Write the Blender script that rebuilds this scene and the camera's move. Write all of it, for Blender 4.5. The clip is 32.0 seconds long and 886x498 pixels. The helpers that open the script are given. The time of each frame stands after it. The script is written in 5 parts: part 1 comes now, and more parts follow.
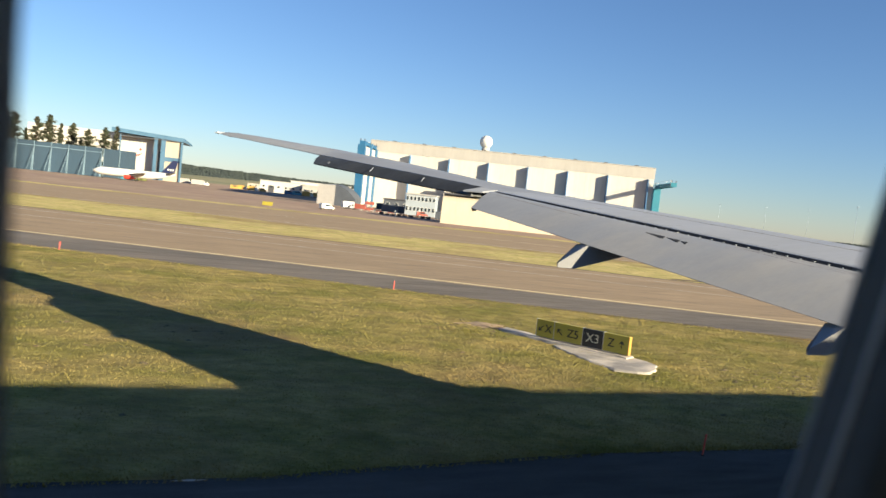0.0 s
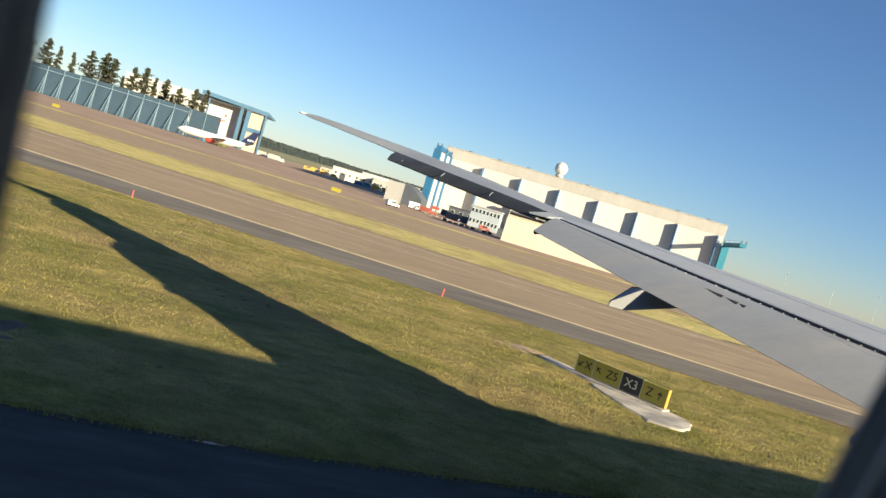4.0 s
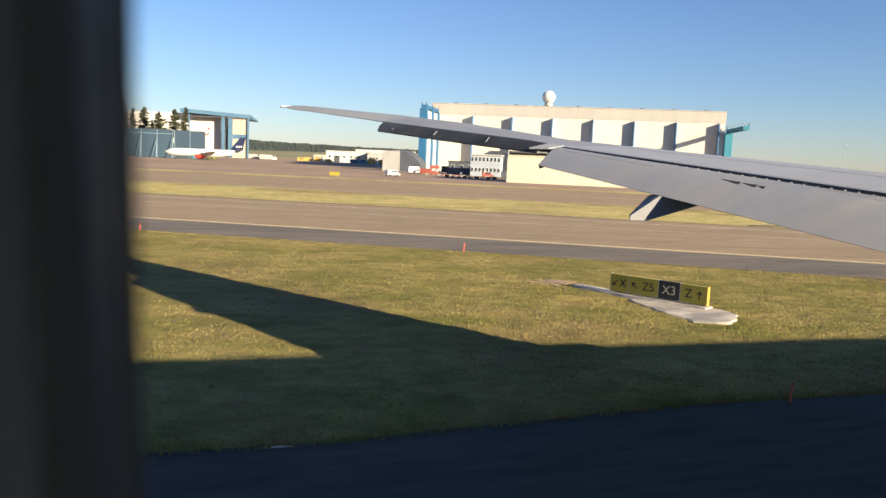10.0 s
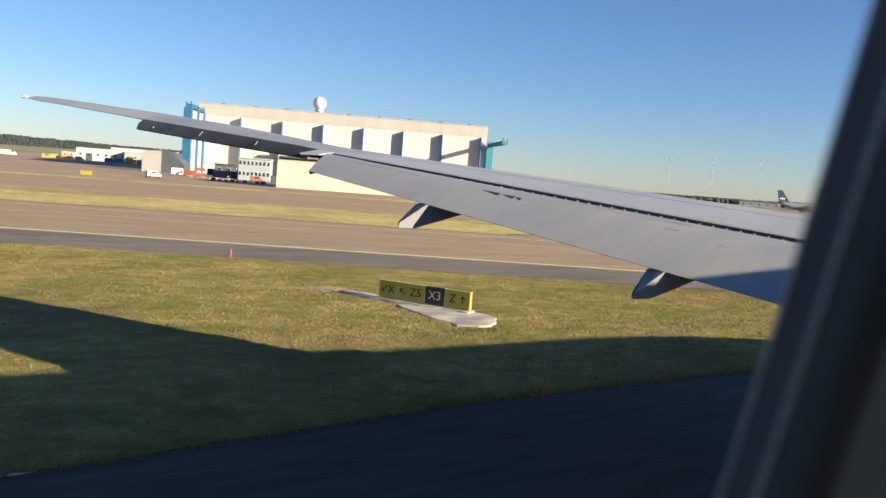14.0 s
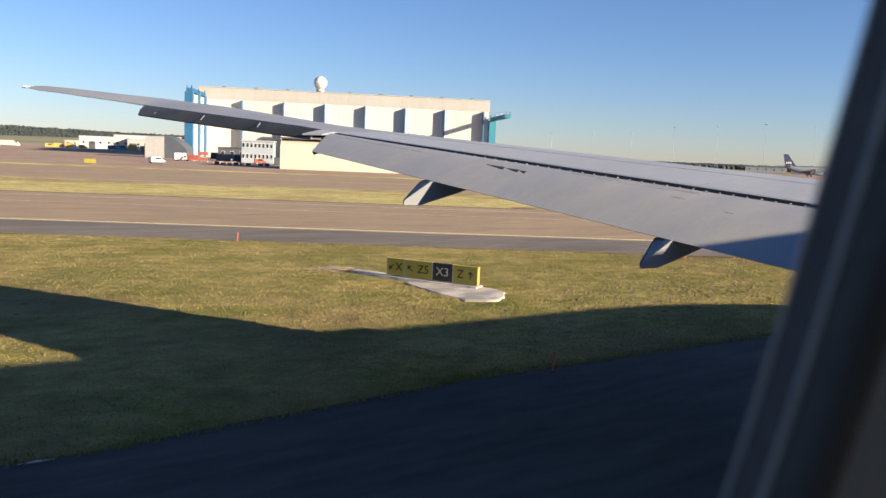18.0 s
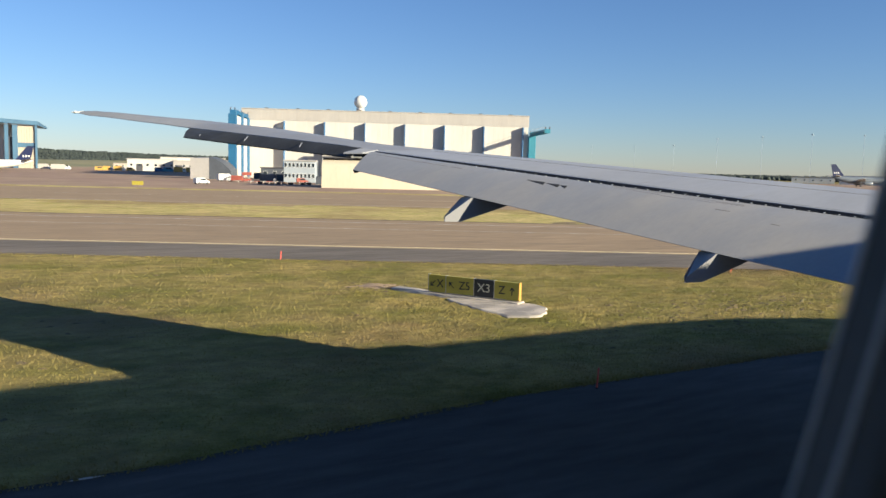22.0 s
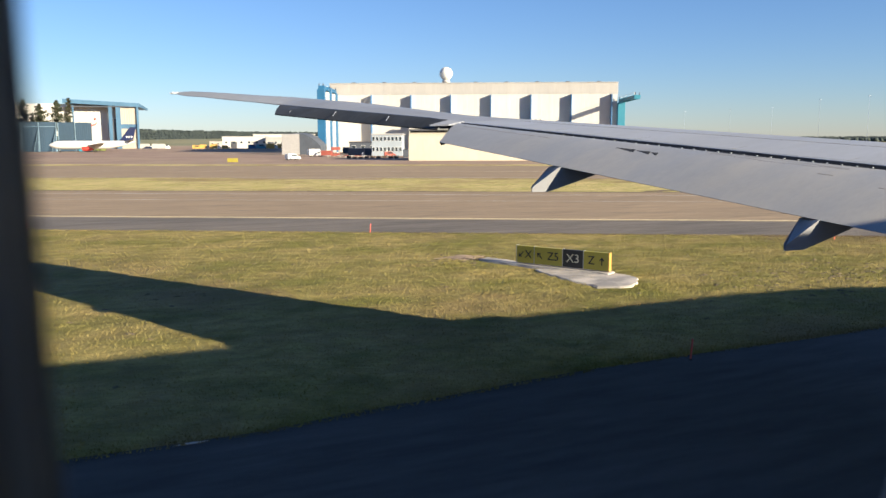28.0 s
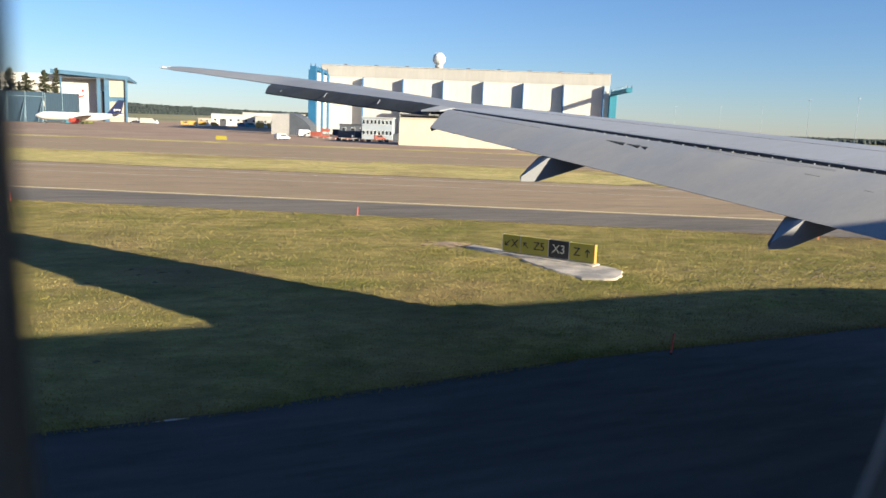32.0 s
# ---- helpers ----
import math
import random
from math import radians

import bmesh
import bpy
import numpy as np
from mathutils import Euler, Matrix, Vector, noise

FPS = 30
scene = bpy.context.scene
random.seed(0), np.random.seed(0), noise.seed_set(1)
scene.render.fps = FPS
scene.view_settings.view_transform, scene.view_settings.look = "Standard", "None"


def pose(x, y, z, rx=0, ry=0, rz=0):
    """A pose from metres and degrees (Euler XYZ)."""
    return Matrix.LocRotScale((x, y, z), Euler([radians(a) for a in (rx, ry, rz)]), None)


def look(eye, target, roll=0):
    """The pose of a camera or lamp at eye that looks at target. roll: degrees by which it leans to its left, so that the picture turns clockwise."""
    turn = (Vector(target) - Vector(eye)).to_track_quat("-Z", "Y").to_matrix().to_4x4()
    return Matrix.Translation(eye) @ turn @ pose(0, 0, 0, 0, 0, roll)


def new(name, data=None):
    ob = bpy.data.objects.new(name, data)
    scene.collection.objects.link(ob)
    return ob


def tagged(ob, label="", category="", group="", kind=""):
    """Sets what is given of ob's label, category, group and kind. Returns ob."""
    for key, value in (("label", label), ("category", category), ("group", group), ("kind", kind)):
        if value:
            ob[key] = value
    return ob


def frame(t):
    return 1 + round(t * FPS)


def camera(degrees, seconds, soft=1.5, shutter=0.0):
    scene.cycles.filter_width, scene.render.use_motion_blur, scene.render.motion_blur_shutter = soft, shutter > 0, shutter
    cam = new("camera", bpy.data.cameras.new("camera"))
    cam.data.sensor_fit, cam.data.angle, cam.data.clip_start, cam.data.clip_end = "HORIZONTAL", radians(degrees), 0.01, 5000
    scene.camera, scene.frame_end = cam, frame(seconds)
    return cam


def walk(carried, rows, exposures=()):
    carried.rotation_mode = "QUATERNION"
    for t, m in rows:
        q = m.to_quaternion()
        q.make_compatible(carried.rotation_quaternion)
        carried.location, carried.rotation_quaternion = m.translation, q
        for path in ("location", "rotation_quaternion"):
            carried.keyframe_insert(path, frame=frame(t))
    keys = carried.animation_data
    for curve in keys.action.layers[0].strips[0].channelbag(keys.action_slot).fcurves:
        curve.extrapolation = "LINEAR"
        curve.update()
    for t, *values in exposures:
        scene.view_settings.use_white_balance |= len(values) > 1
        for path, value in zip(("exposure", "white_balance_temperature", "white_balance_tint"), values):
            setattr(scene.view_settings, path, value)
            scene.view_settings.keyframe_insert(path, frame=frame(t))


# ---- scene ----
# The aircraft stands on a runway exit, nose along +X, port side towards +Y; the eye is in a seat behind the port wing.
EYE = 6.1
LENS = 58.0
cam = camera(LENS, 32.0, 1.5, 0.3)
cam.data.dof.use_dof, cam.data.dof.focus_distance, cam.data.dof.aperture_fstop = True, 120.0, 5.4
TURNS = (  # seconds, yaw, pitch, roll in the seat
    (0.0, -21.48, -3.40, -6.04), (0.5, -18.98, -3.54, -5.78), (1.0, -17.93, -4.06, -6.72), (2.0, -15.32, -3.89, -9.85),
    (2.5, -15.47, -5.46, -14.10), (4.5, -16.75, -3.19, -16.48), (5.0, -13.62, -7.81, -7.05), (5.5, -16.68, -6.58, -2.39),
    (6.0, -20.15, -6.05, -1.77), (6.5, -20.93, -5.32, -0.73), (7.0, -20.35, -3.98, -1.98), (7.5, -19.71, -4.47, -3.52),
    (8.0, -19.68, -5.50, -4.09), (9.0, -20.24, -7.29, -1.65), (9.5, -19.17, -6.97, -1.83), (10.0, -16.85, -6.51, -2.36),
    (10.5, -17.27, -7.02, -2.48), (11.0, -17.64, -7.49, -1.81), (11.5, -16.41, -7.81, -0.97), (12.0, -17.80, -7.13, -0.93),
    (12.5, -22.68, -5.78, -1.40), (13.0, -28.05, -4.83, -3.13), (13.5, -32.61, -4.27, -4.79), (15.5, -32.59, -6.85, -3.45),
    (16.0, -32.48, -6.78, -3.30), (16.5, -32.34, -6.66, -3.23), (17.0, -32.60, -6.60, -3.20), (17.5, -32.82, -6.76, -2.87),
    (18.0, -32.87, -6.82, -2.36), (18.5, -32.74, -6.68, -2.45), (19.0, -32.64, -6.57, -2.57), (19.5, -32.45, -6.59, -2.48),
    (20.0, -32.44, -6.61, -2.51), (20.5, -33.46, -6.69, -2.34), (21.0, -33.63, -6.89, -1.85), (21.5, -32.11, -6.28, -1.35),
    (22.0, -30.03, -5.74, -1.35), (22.5, -28.71, -6.23, -1.13), (23.0, -27.52, -6.45, -2.15), (23.5, -26.45, -6.36, -1.33),
    (24.0, -25.59, -6.53, -2.18), (24.5, -24.69, -6.65, -1.77), (25.0, -23.90, -6.78, -1.65), (25.5, -24.22, -6.59, -1.71),
    (27.5, -25.70, -7.89, 0.04), (28.0, -23.88, -7.86, 0.16), (28.5, -23.87, -7.23, -1.51), (29.0, -23.55, -7.52, -2.37),
    (29.5, -23.82, -7.77, -3.29), (30.0, -25.34, -7.46, -3.68), (30.5, -25.89, -7.63, -4.12), (31.0, -25.92, -7.58, -4.05),
    (31.5, -25.90, -7.73, -3.35), (32.0, -24.54, -8.84, -2.08)
)
LEANS = (  # seconds, small shifts of the held camera in the seat (x, y, z)
    (0.0, 0.011, -0.05, 0.0), (0.5, 0.016, -0.048, 0.0), (1.0, -0.002, -0.015, 0.0), (2.0, -0.007, 0.0, 0.0), (2.5, 0.021, -0.015, 0.0), (4.5, 0.028, -0.049, 0.0), (5.0, -0.004, -0.003, 0.0),
    (5.5, 0.028, 0.0, 0.0), (6.0, 0.054, 0.0, 0.0), (6.5, 0.06, 0.0, 0.0), (7.0, 0.05, 0.0, 0.0), (7.5, 0.01, 0.0, 0.0), (8.0, 0.0, 0.0, 0.0), (9.0, -0.003, 0.0, 0.0), (12.5, -0.003, 0.0, 0.0), (13.0, -0.002, 0.0, 0.0), (15.5, 0.0, 0.0, 0.0),
    (17.0, -0.004, 0.0, 0.0), (23.0, -0.01, 0.0, 0.0), (25.0, -0.006, 0.0, 0.0), (32.0, -0.005, 0.003, 0.0),
)


def lean(t):
    for (t0, *a), (t1, *b) in zip(LEANS, LEANS[1:]):
        if t <= t1:
            k = (t - t0) / (t1 - t0)
            return [p + (q - p) * k for p, q in zip(a, b)]
    return LEANS[-1][1:]


path = []
for t, yaw, pitch, roll in TURNS:
    dx, dy, dz = lean(t)
    path.append((t, pose(dx, dy, EYE + dz, 90 + pitch, roll, yaw)))
walk(cam, path, ((0.0, 1.38, 5950, 16), (4.5, 1.36, 5950, 14), (6.0, 1.2, 5800, 10), (7.0, 1.28, 5780, 8), (8.5, 1.36, 5900, 15), (10.0, 1.37, 6050, 21), (12.2, 1.37, 6150, 24), (13.0, 1.34, 5850, 17),
                 (15.5, 1.36, 5850, 24), (20.5, 1.33, 5780, 22), (22.0, 1.2, 5650, 18), (23.5, 1.33, 5580, 18), (28.0, 1.38, 5640, 20), (32.0, 1.36, 5580, 18)))

# ---- light ----
TO_SUN = Vector((1.87, -3.13, 1.028)).normalized()
ELEV = math.asin(TO_SUN.z)
AZIM = math.atan2(TO_SUN.x, TO_SUN.y)
world = bpy.data.worlds.new("sky")
scene.world = world
world.use_nodes = True
wn = world.node_tree.nodes
wn.clear()
sky = wn.new("ShaderNodeTexSky")
sky.sky_type = "NISHITA"
sky.sun_disc = False
sky.sun_elevation, sky.sun_rotation = ELEV, AZIM
sky.altitude, sky.air_density, sky.dust_density, sky.ozone_density = 50, 1.0, 0.07, 4.2
wb = wn.new("ShaderNodeBackground")
wb.inputs["Strength"].default_value = 0.051
wo = wn.new("ShaderNodeOutputWorld")
world.node_tree.links.new(sky.outputs["Color"], wb.inputs["Color"])
world.node_tree.links.new(wb.outputs["Background"], wo.inputs["Surface"])
sun_data = bpy.data.lights.new("sun", "SUN")
sun_data.energy, sun_data.angle, sun_data.color = 5.0, radians(0.5), (1.0, 0.865, 0.53)
sun = new("sun", sun_data)
sun.matrix_world = look(TO_SUN * 200, (0, 0, 0))


# ---- materials ----
def material(name, color, rough=0.7, metal=0.0, var=0.12, scale=4.0, fine=40.0, bump=0.0, bump_scale=60.0, second=None, mix_scale=1.0, mix_lo=0.4, mix_hi=0.6, spec=0.5, coat=0.0, stretch=None, rough_var=0.1, relief=0.02):
    """Principled surface with two scales of tone, an optional second colour in patches and a fine relief."""
    m = bpy.data.materials.new(name)
    m.use_nodes = True
    nt = m.node_tree
    n, l = nt.nodes, nt.links
    b = n["Principled BSDF"]
    b.inputs["Roughness"].default_value = rough
    b.inputs["Metallic"].default_value = metal
    b.inputs["Specular IOR Level"].default_value = spec
    b.inputs["Coat Weight"].default_value = coat
    geo = n.new("ShaderNodeNewGeometry")
    vec = geo.outputs["Position"]
    if stretch:
        mp = n.new("ShaderNodeMapping")
        mp.inputs["Rotation"].default_value = (0, 0, stretch[3] if len(stretch) > 3 else 0)
        mp.inputs["Scale"].default_value = stretch[:3]
        l.new(vec, mp.inputs["Vector"])
        vec = mp.outputs["Vector"]

    def tex(s, detail=4.0, rg=0.55):
        t = n.new("ShaderNodeTexNoise")
        t.inputs["Scale"].default_value, t.inputs["Detail"].default_value, t.inputs["Roughness"].default_value = s, detail, rg
        l.new(vec, t.inputs["Vector"])
        return t.outputs["Fac"]

    def ramp(src, a, c, lo, hi):
        r = n.new("ShaderNodeMapRange")
        r.inputs["From Min"].default_value, r.inputs["From Max"].default_value = a, c
        r.inputs["To Min"].default_value, r.inputs["To Max"].default_value = lo, hi
        l.new(src, r.inputs["Value"])
        return r.outputs["Result"]

    def blend(fac, a, c, kind="MIX"):
        x = n.new("ShaderNodeMix")
        x.data_type, x.blend_type = "RGBA", kind
        for key, v in ((0, fac), (6, a), (7, c)):
            if hasattr(v, "is_linked"):
                l.new(v, x.inputs[key])
            else:
                x.inputs[key].default_value = v if key == 0 else (*v, 1)
        return x.outputs[2]

    col = tuple(color)
    if second:
        col = blend(ramp(tex(mix_scale, 5.0, 0.6), mix_lo, mix_hi, 0, 1), color, second)
    big = ramp(tex(scale, 3.0), 0.3, 0.7, 1 - var, 1 + var)
    small = ramp(tex(fine, 4.0, 0.7), 0.3, 0.7, 1 - var * 0.8, 1 + var * 0.8)
    mu = n.new("ShaderNodeMath")
    mu.operation = "MULTIPLY"
    l.new(big, mu.inputs[0])
    l.new(small, mu.inputs[1])
    cc = n.new("ShaderNodeCombineColor")
    for k in range(3):
        l.new(mu.outputs[0], cc.inputs[k])
    l.new(blend(1.0, col, cc.outputs[0], "MULTIPLY"), b.inputs["Base Color"])
    if rough_var:
        l.new(ramp(tex(scale * 1.7), 0.3, 0.7, max(0.02, rough - rough_var), min(1, rough + rough_var)), b.inputs["Roughness"])
    if bump:
        bp = n.new("ShaderNodeBump")
        bp.inputs["Strength"].default_value, bp.inputs["Distance"].default_value = bump, relief
        l.new(tex(bump_scale, 5.0, 0.7), bp.inputs["Height"])
        l.new(bp.outputs["Normal"], b.inputs["Normal"])
    return m


def grass_material(name, k=1.0, fresh=(0.222, 0.203, 0.05), straw=(0.385, 0.3, 0.104), fine=0.26):
    """Mown airfield grass: fresh green, straw yellow and dry reddish patches."""
    m = material(name, tuple(c * k for c in fresh), 0.9, 0, fine, 0.9, 7.0, 1.0, 3.2, tuple(c * k for c in straw), 0.2, 0.36, 0.62, 0.15, stretch=(1, 1.5, 1, 0.5), relief=0.11)
    nt = m.node_tree
    n, l = nt.nodes, nt.links
    b = n["Principled BSDF"]
    src = b.inputs["Base Color"].links[0].from_socket
    geo = n.new("ShaderNodeNewGeometry")
    t = n.new("ShaderNodeTexNoise")
    t.inputs["Scale"].default_value, t.inputs["Detail"].default_value, t.inputs["Roughness"].default_value = 0.045, 6.0, 0.65
    l.new(geo.outputs["Position"], t.inputs["Vector"])
    r = n.new("ShaderNodeMapRange")
    r.inputs["From Min"].default_value, r.inputs["From Max"].default_value = 0.5, 0.68
    l.new(t.outputs["Fac"], r.inputs["Value"])
    x = n.new("ShaderNodeMix")
    x.data_type = "RGBA"
    l.new(r.outputs["Result"], x.inputs[0])
    l.new(src, x.inputs[6])
    x.inputs[7].default_value = (0.27 * k, 0.18 * k, 0.09 * k, 1)
    l.new(x.outputs[2], b.inputs["Base Color"])
    return m



M = {
    "grass": grass_material("grass", 0.78),
    "dry_grass": grass_material("dry_grass", 1.0, (0.44, 0.38, 0.12), (0.6, 0.47, 0.2)),
    "blade": grass_material("grass_blade", 0.86, fine=0.16),
    "asphalt_dark": material("asphalt_dark", (0.04, 0.04, 0.04), 0.9, 0, 0.2, 0.35, 30, 0.5, 90, (0.06, 0.057, 0.054), 0.1, 0.45, 0.7, 0.25, stretch=(1, 5, 1, 0)),
    "asphalt_brown": material("asphalt_brown", (0.37, 0.268, 0.168), 0.95, 0, 0.16, 0.25, 25, 0.5, 80, (0.32, 0.235, 0.152), 0.05, 0.4, 0.6, 0.2, stretch=(1, 6, 1, -0.5)),
    "asphalt_shoulder": material("asphalt_shoulder", (0.19, 0.155, 0.12), 0.9, 0, 0.22, 0.3, 25, 0.5, 80, (0.125, 0.103, 0.083), 0.05, 0.4, 0.6, stretch=(1, 6, 1, -0.5)),
    "apron": material("apron", (0.38, 0.272, 0.185), 0.95, 0, 0.15, 0.1, 12, 0.3, 60, (0.33, 0.225, 0.17), 0.02, 0.4, 0.6, 0.2),
    "tar": material("tar", (0.03, 0.029, 0.03), 0.6, 0, 0.2, 1, 20),
    "paint_yellow": material("paint_yellow", (0.78, 0.64, 0.36), 0.7, 0, 0.15, 1.5, 30, second=(0.6, 0.45, 0.18), mix_scale=2.5, mix_lo=0.55, mix_hi=0.75),
    "paint_white": material("paint_white", (0.6, 0.57, 0.5), 0.7, 0, 0.15, 1.5, 30, second=(0.3, 0.26, 0.22), mix_scale=2.0, mix_lo=0.5, mix_hi=0.7),
    "dirt": material("dirt", (0.15, 0.1, 0.07), 0.95, 0, 0.3, 1.2, 14, 0.8, 20, (0.09, 0.06, 0.045), 0.9),
    "concrete": material("concrete", (0.6, 0.52, 0.43), 0.85, 0, 0.14, 0.8, 20, 0.4, 60, (0.3, 0.27, 0.24), 0.6),
    "wing_paint": material("wing_paint", (0.252, 0.26, 0.284), 0.46, 0.0, 0.06, 0.7, 9, 0, 60, (0.3, 0.285, 0.268), 0.35, 0.45, 0.75, stretch=(0.5, 1.6, 1, -0.45)),
    "wing_metal": material("wing_metal", (0.322, 0.332, 0.362), 0.48, 0.0, 0.06, 0.6, 8, stretch=(0.4, 1.5, 1, -0.45)),
    "wing_tip_paint": material("wing_tip_paint", (0.245, 0.255, 0.285), 0.5, 0.0, 0.06, 0.6, 8, stretch=(0.4, 1.5, 1, -0.45)),
    "grime": material("grime", (0.31, 0.29, 0.27), 0.55, 0.1, 0.2, 1.4, 20, stretch=(0.3, 1.5, 1, -0.45)),
    "streak": material("streak", (0.2, 0.192, 0.186), 0.55, 0.0, 0.1, 0.9, 14, second=(0.24, 0.235, 0.235), mix_scale=1.2, stretch=(0.3, 1.5, 1, -0.45)),
    # near-black base colour carries the shade on the aileron's rear face
    "aileron_shade": material("aileron_shade", (0.035, 0.037, 0.04), 0.6, 0.0, 0.25, 0.9, 12, stretch=(0.4, 1.5, 1, -0.45)),
    "slot_dark": material("slot_dark", (0.03, 0.03, 0.033), 0.6, 0.1, 0.2, 3, 30),
    "fuselage_paint": material("fuselage_paint", (0.75, 0.75, 0.75), 0.35, 0, 0.04, 0.3, 6, coat=0.3),
    "rubber": material("rubber", (0.02, 0.02, 0.022), 0.7, 0, 0.2, 6, 60),
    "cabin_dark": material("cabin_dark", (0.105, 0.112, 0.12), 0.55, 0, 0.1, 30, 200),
    "cabin_panel": material("cabin_panel", (0.26, 0.31, 0.4), 0.6, 0, 0.05, 20, 300, 0.2, 400),
    # pale tone paints the highlight lines along the window's lip and seal
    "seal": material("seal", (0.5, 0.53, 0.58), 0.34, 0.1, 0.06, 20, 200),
    "clad_white": material("clad_white", (0.56, 0.53, 0.48), 0.6, 0, 0.05, 0.05, 0.8, second=(0.53, 0.5, 0.45), mix_scale=0.03, stretch=(1, 1, 0.25)),
    "clad_grey": material("clad_grey", (0.385, 0.36, 0.33), 0.65, 0, 0.05, 0.05, 0.8, stretch=(1, 1, 0.25)),
    "clad_beige": material("clad_beige", (0.43, 0.37, 0.29), 0.65, 0, 0.06, 0.1, 0.9, stretch=(1, 1, 0.25)),
    "blue_paint": material("blue_paint", (0.025, 0.12, 0.245), 0.5, 0, 0.12, 0.15, 1.5),
    "teal_paint": material("teal_paint", (0.035, 0.2, 0.28), 0.5, 0, 0.1, 0.15, 1.5),
    "fence_blue": material("fence_blue", (0.022, 0.05, 0.083), 0.6, 0, 0.14, 0.12, 1.5, stretch=(1, 1, 0.2)),
    "fence_brace": material("fence_brace", (0.17, 0.25, 0.31), 0.5, 0.1, 0.1, 0.3, 3),
    "roof_dark": material("roof_dark", (0.06, 0.06, 0.07), 0.7, 0, 0.15, 0.2, 2),
    "glass_dark": material("glass_dark", (0.03, 0.04, 0.05), 0.12, 0, 0.1, 0.5, 2, spec=0.8),
    "tent": material("tent", (0.62, 0.53, 0.4), 0.55, 0, 0.05, 0.1, 1.2, second=(0.56, 0.48, 0.36), mix_scale=0.08, stretch=(1, 1, 0.3)),
    "sign_yellow": material("sign_yellow", (0.4, 0.335, 0.04), 0.5, 0, 0.06, 2, 30),
    "sign_orange": material("sign_orange", (0.85, 0.3, 0.02), 0.5, 0, 0.06, 2, 30),
    "sign_black": material("sign_black", (0.02, 0.02, 0.02), 0.5, 0, 0.1, 2, 30),
    "sign_text": material("sign_text", (0.62, 0.58, 0.42), 0.5, 0, 0.06, 2, 30),
    "marker_red": material("marker_red", (0.6, 0.09, 0.06), 0.5, 0, 0.1, 4, 30),
    "steel": material("steel", (0.45, 0.45, 0.45), 0.4, 0.7, 0.1, 2, 20),
    "white_paint": material("white_paint", (0.64, 0.63, 0.6), 0.4, 0, 0.05, 0.5, 5),
    "red_paint": material("red_paint", (0.6, 0.05, 0.03), 0.4, 0, 0.08, 0.5, 5),
    "orange_paint": material("orange_paint", (0.5, 0.29, 0.06), 0.5, 0, 0.08, 0.5, 5),
    "navy_paint": material("navy_paint", (0.008, 0.014, 0.06), 0.4, 0, 0.08, 0.3, 4),
    "wall_grey": material("wall_grey", (0.4, 0.38, 0.36), 0.7, 0, 0.1, 0.1, 1.5),
    "bark": material("bark", (0.1, 0.062, 0.042), 0.9, 0, 0.25, 0.8, 8),
    "needles": material("needles", (0.046, 0.056, 0.028), 0.8, 0, 0.35, 0.25, 2.5, second=(0.055, 0.05, 0.026), mix_scale=0.3),
    "far_needles": material("far_needles", (0.034, 0.046, 0.042), 0.9, 0, 0.3, 0.02, 0.3, second=(0.042, 0.052, 0.042), mix_scale=0.01),
    "meadow": material("meadow", (0.3, 0.25, 0.12), 0.95, 0, 0.2, 0.01, 0.2, second=(0.2, 0.2, 0.09), mix_scale=0.006),
    "leaves": material("leaves", (0.07, 0.095, 0.025), 0.8, 0, 0.35, 0.3, 2.5, second=(0.11, 0.12, 0.03), mix_scale=0.3),
    "office_blue": material("office_blue", (0.33, 0.37, 0.41), 0.6, 0, 0.08, 0.2, 2),
    "asphalt_grey": material("asphalt_grey", (0.27, 0.208, 0.148), 0.95, 0, 0.14, 0.25, 25, 0.5, 80, (0.23, 0.18, 0.135), 0.05, 0.4, 0.6, 0.2, stretch=(1, 6, 1, -0.5)),
    "sand": material("sand", (0.42, 0.29, 0.18), 0.95, 0, 0.25, 1.5, 16, 0.8, 20, (0.3, 0.21, 0.13), 1.2),
    "clod": material("clod", (0.14, 0.1, 0.055), 0.95, 0, 0.35, 2.0, 16, 0.6, 20, (0.11, 0.09, 0.04), 1.2),
    "steel_blue": material("steel_blue", (0.07, 0.15, 0.24), 0.5, 0, 0.12, 0.15, 1.5),
    "rust_red": material("rust_red", (0.3, 0.075, 0.05), 0.6, 0, 0.2, 0.8, 6),
    "slate": material("slate", (0.085, 0.095, 0.115), 0.6, 0, 0.12, 0.2, 2),
    "fin_blue": material("fin_blue", (0.07, 0.17, 0.33), 0.55, 0, 0.1, 0.15, 1.5),
    "jet_grey": material("jet_grey", (0.15, 0.175, 0.21), 0.4, 0, 0.06, 0.3, 3),
    # grey pulled towards the sky's blue, distance haze painted into the masts
    "mast_haze": material("mast_haze", (0.36, 0.42, 0.48), 0.6, 0.1, 0.06, 0.3, 3),
    "lens": material("lens", (0.8, 0.8, 0.75), 0.2, 0, 0.03, 1, 10),
}


# ---- building helpers ----
def mesh_from(name, verts, faces, mat, smooth=False):
    me = bpy.data.meshes.new(name)
    me.from_pydata([tuple(v) for v in verts], [], [tuple(f) for f in faces])
    me.materials.append(M[mat] if isinstance(mat, str) else mat)
    if smooth:
        me.polygons.foreach_set("use_smooth", [True] * len(me.polygons))
    me.update()
    return me


def part(name, me, parent=None, label="", m=None):
    ob = new(name, me)
    if parent:
        ob.parent = parent
    if m is not None:
        ob.matrix_basis = m
    if label:
        ob["label"] = label
    return ob


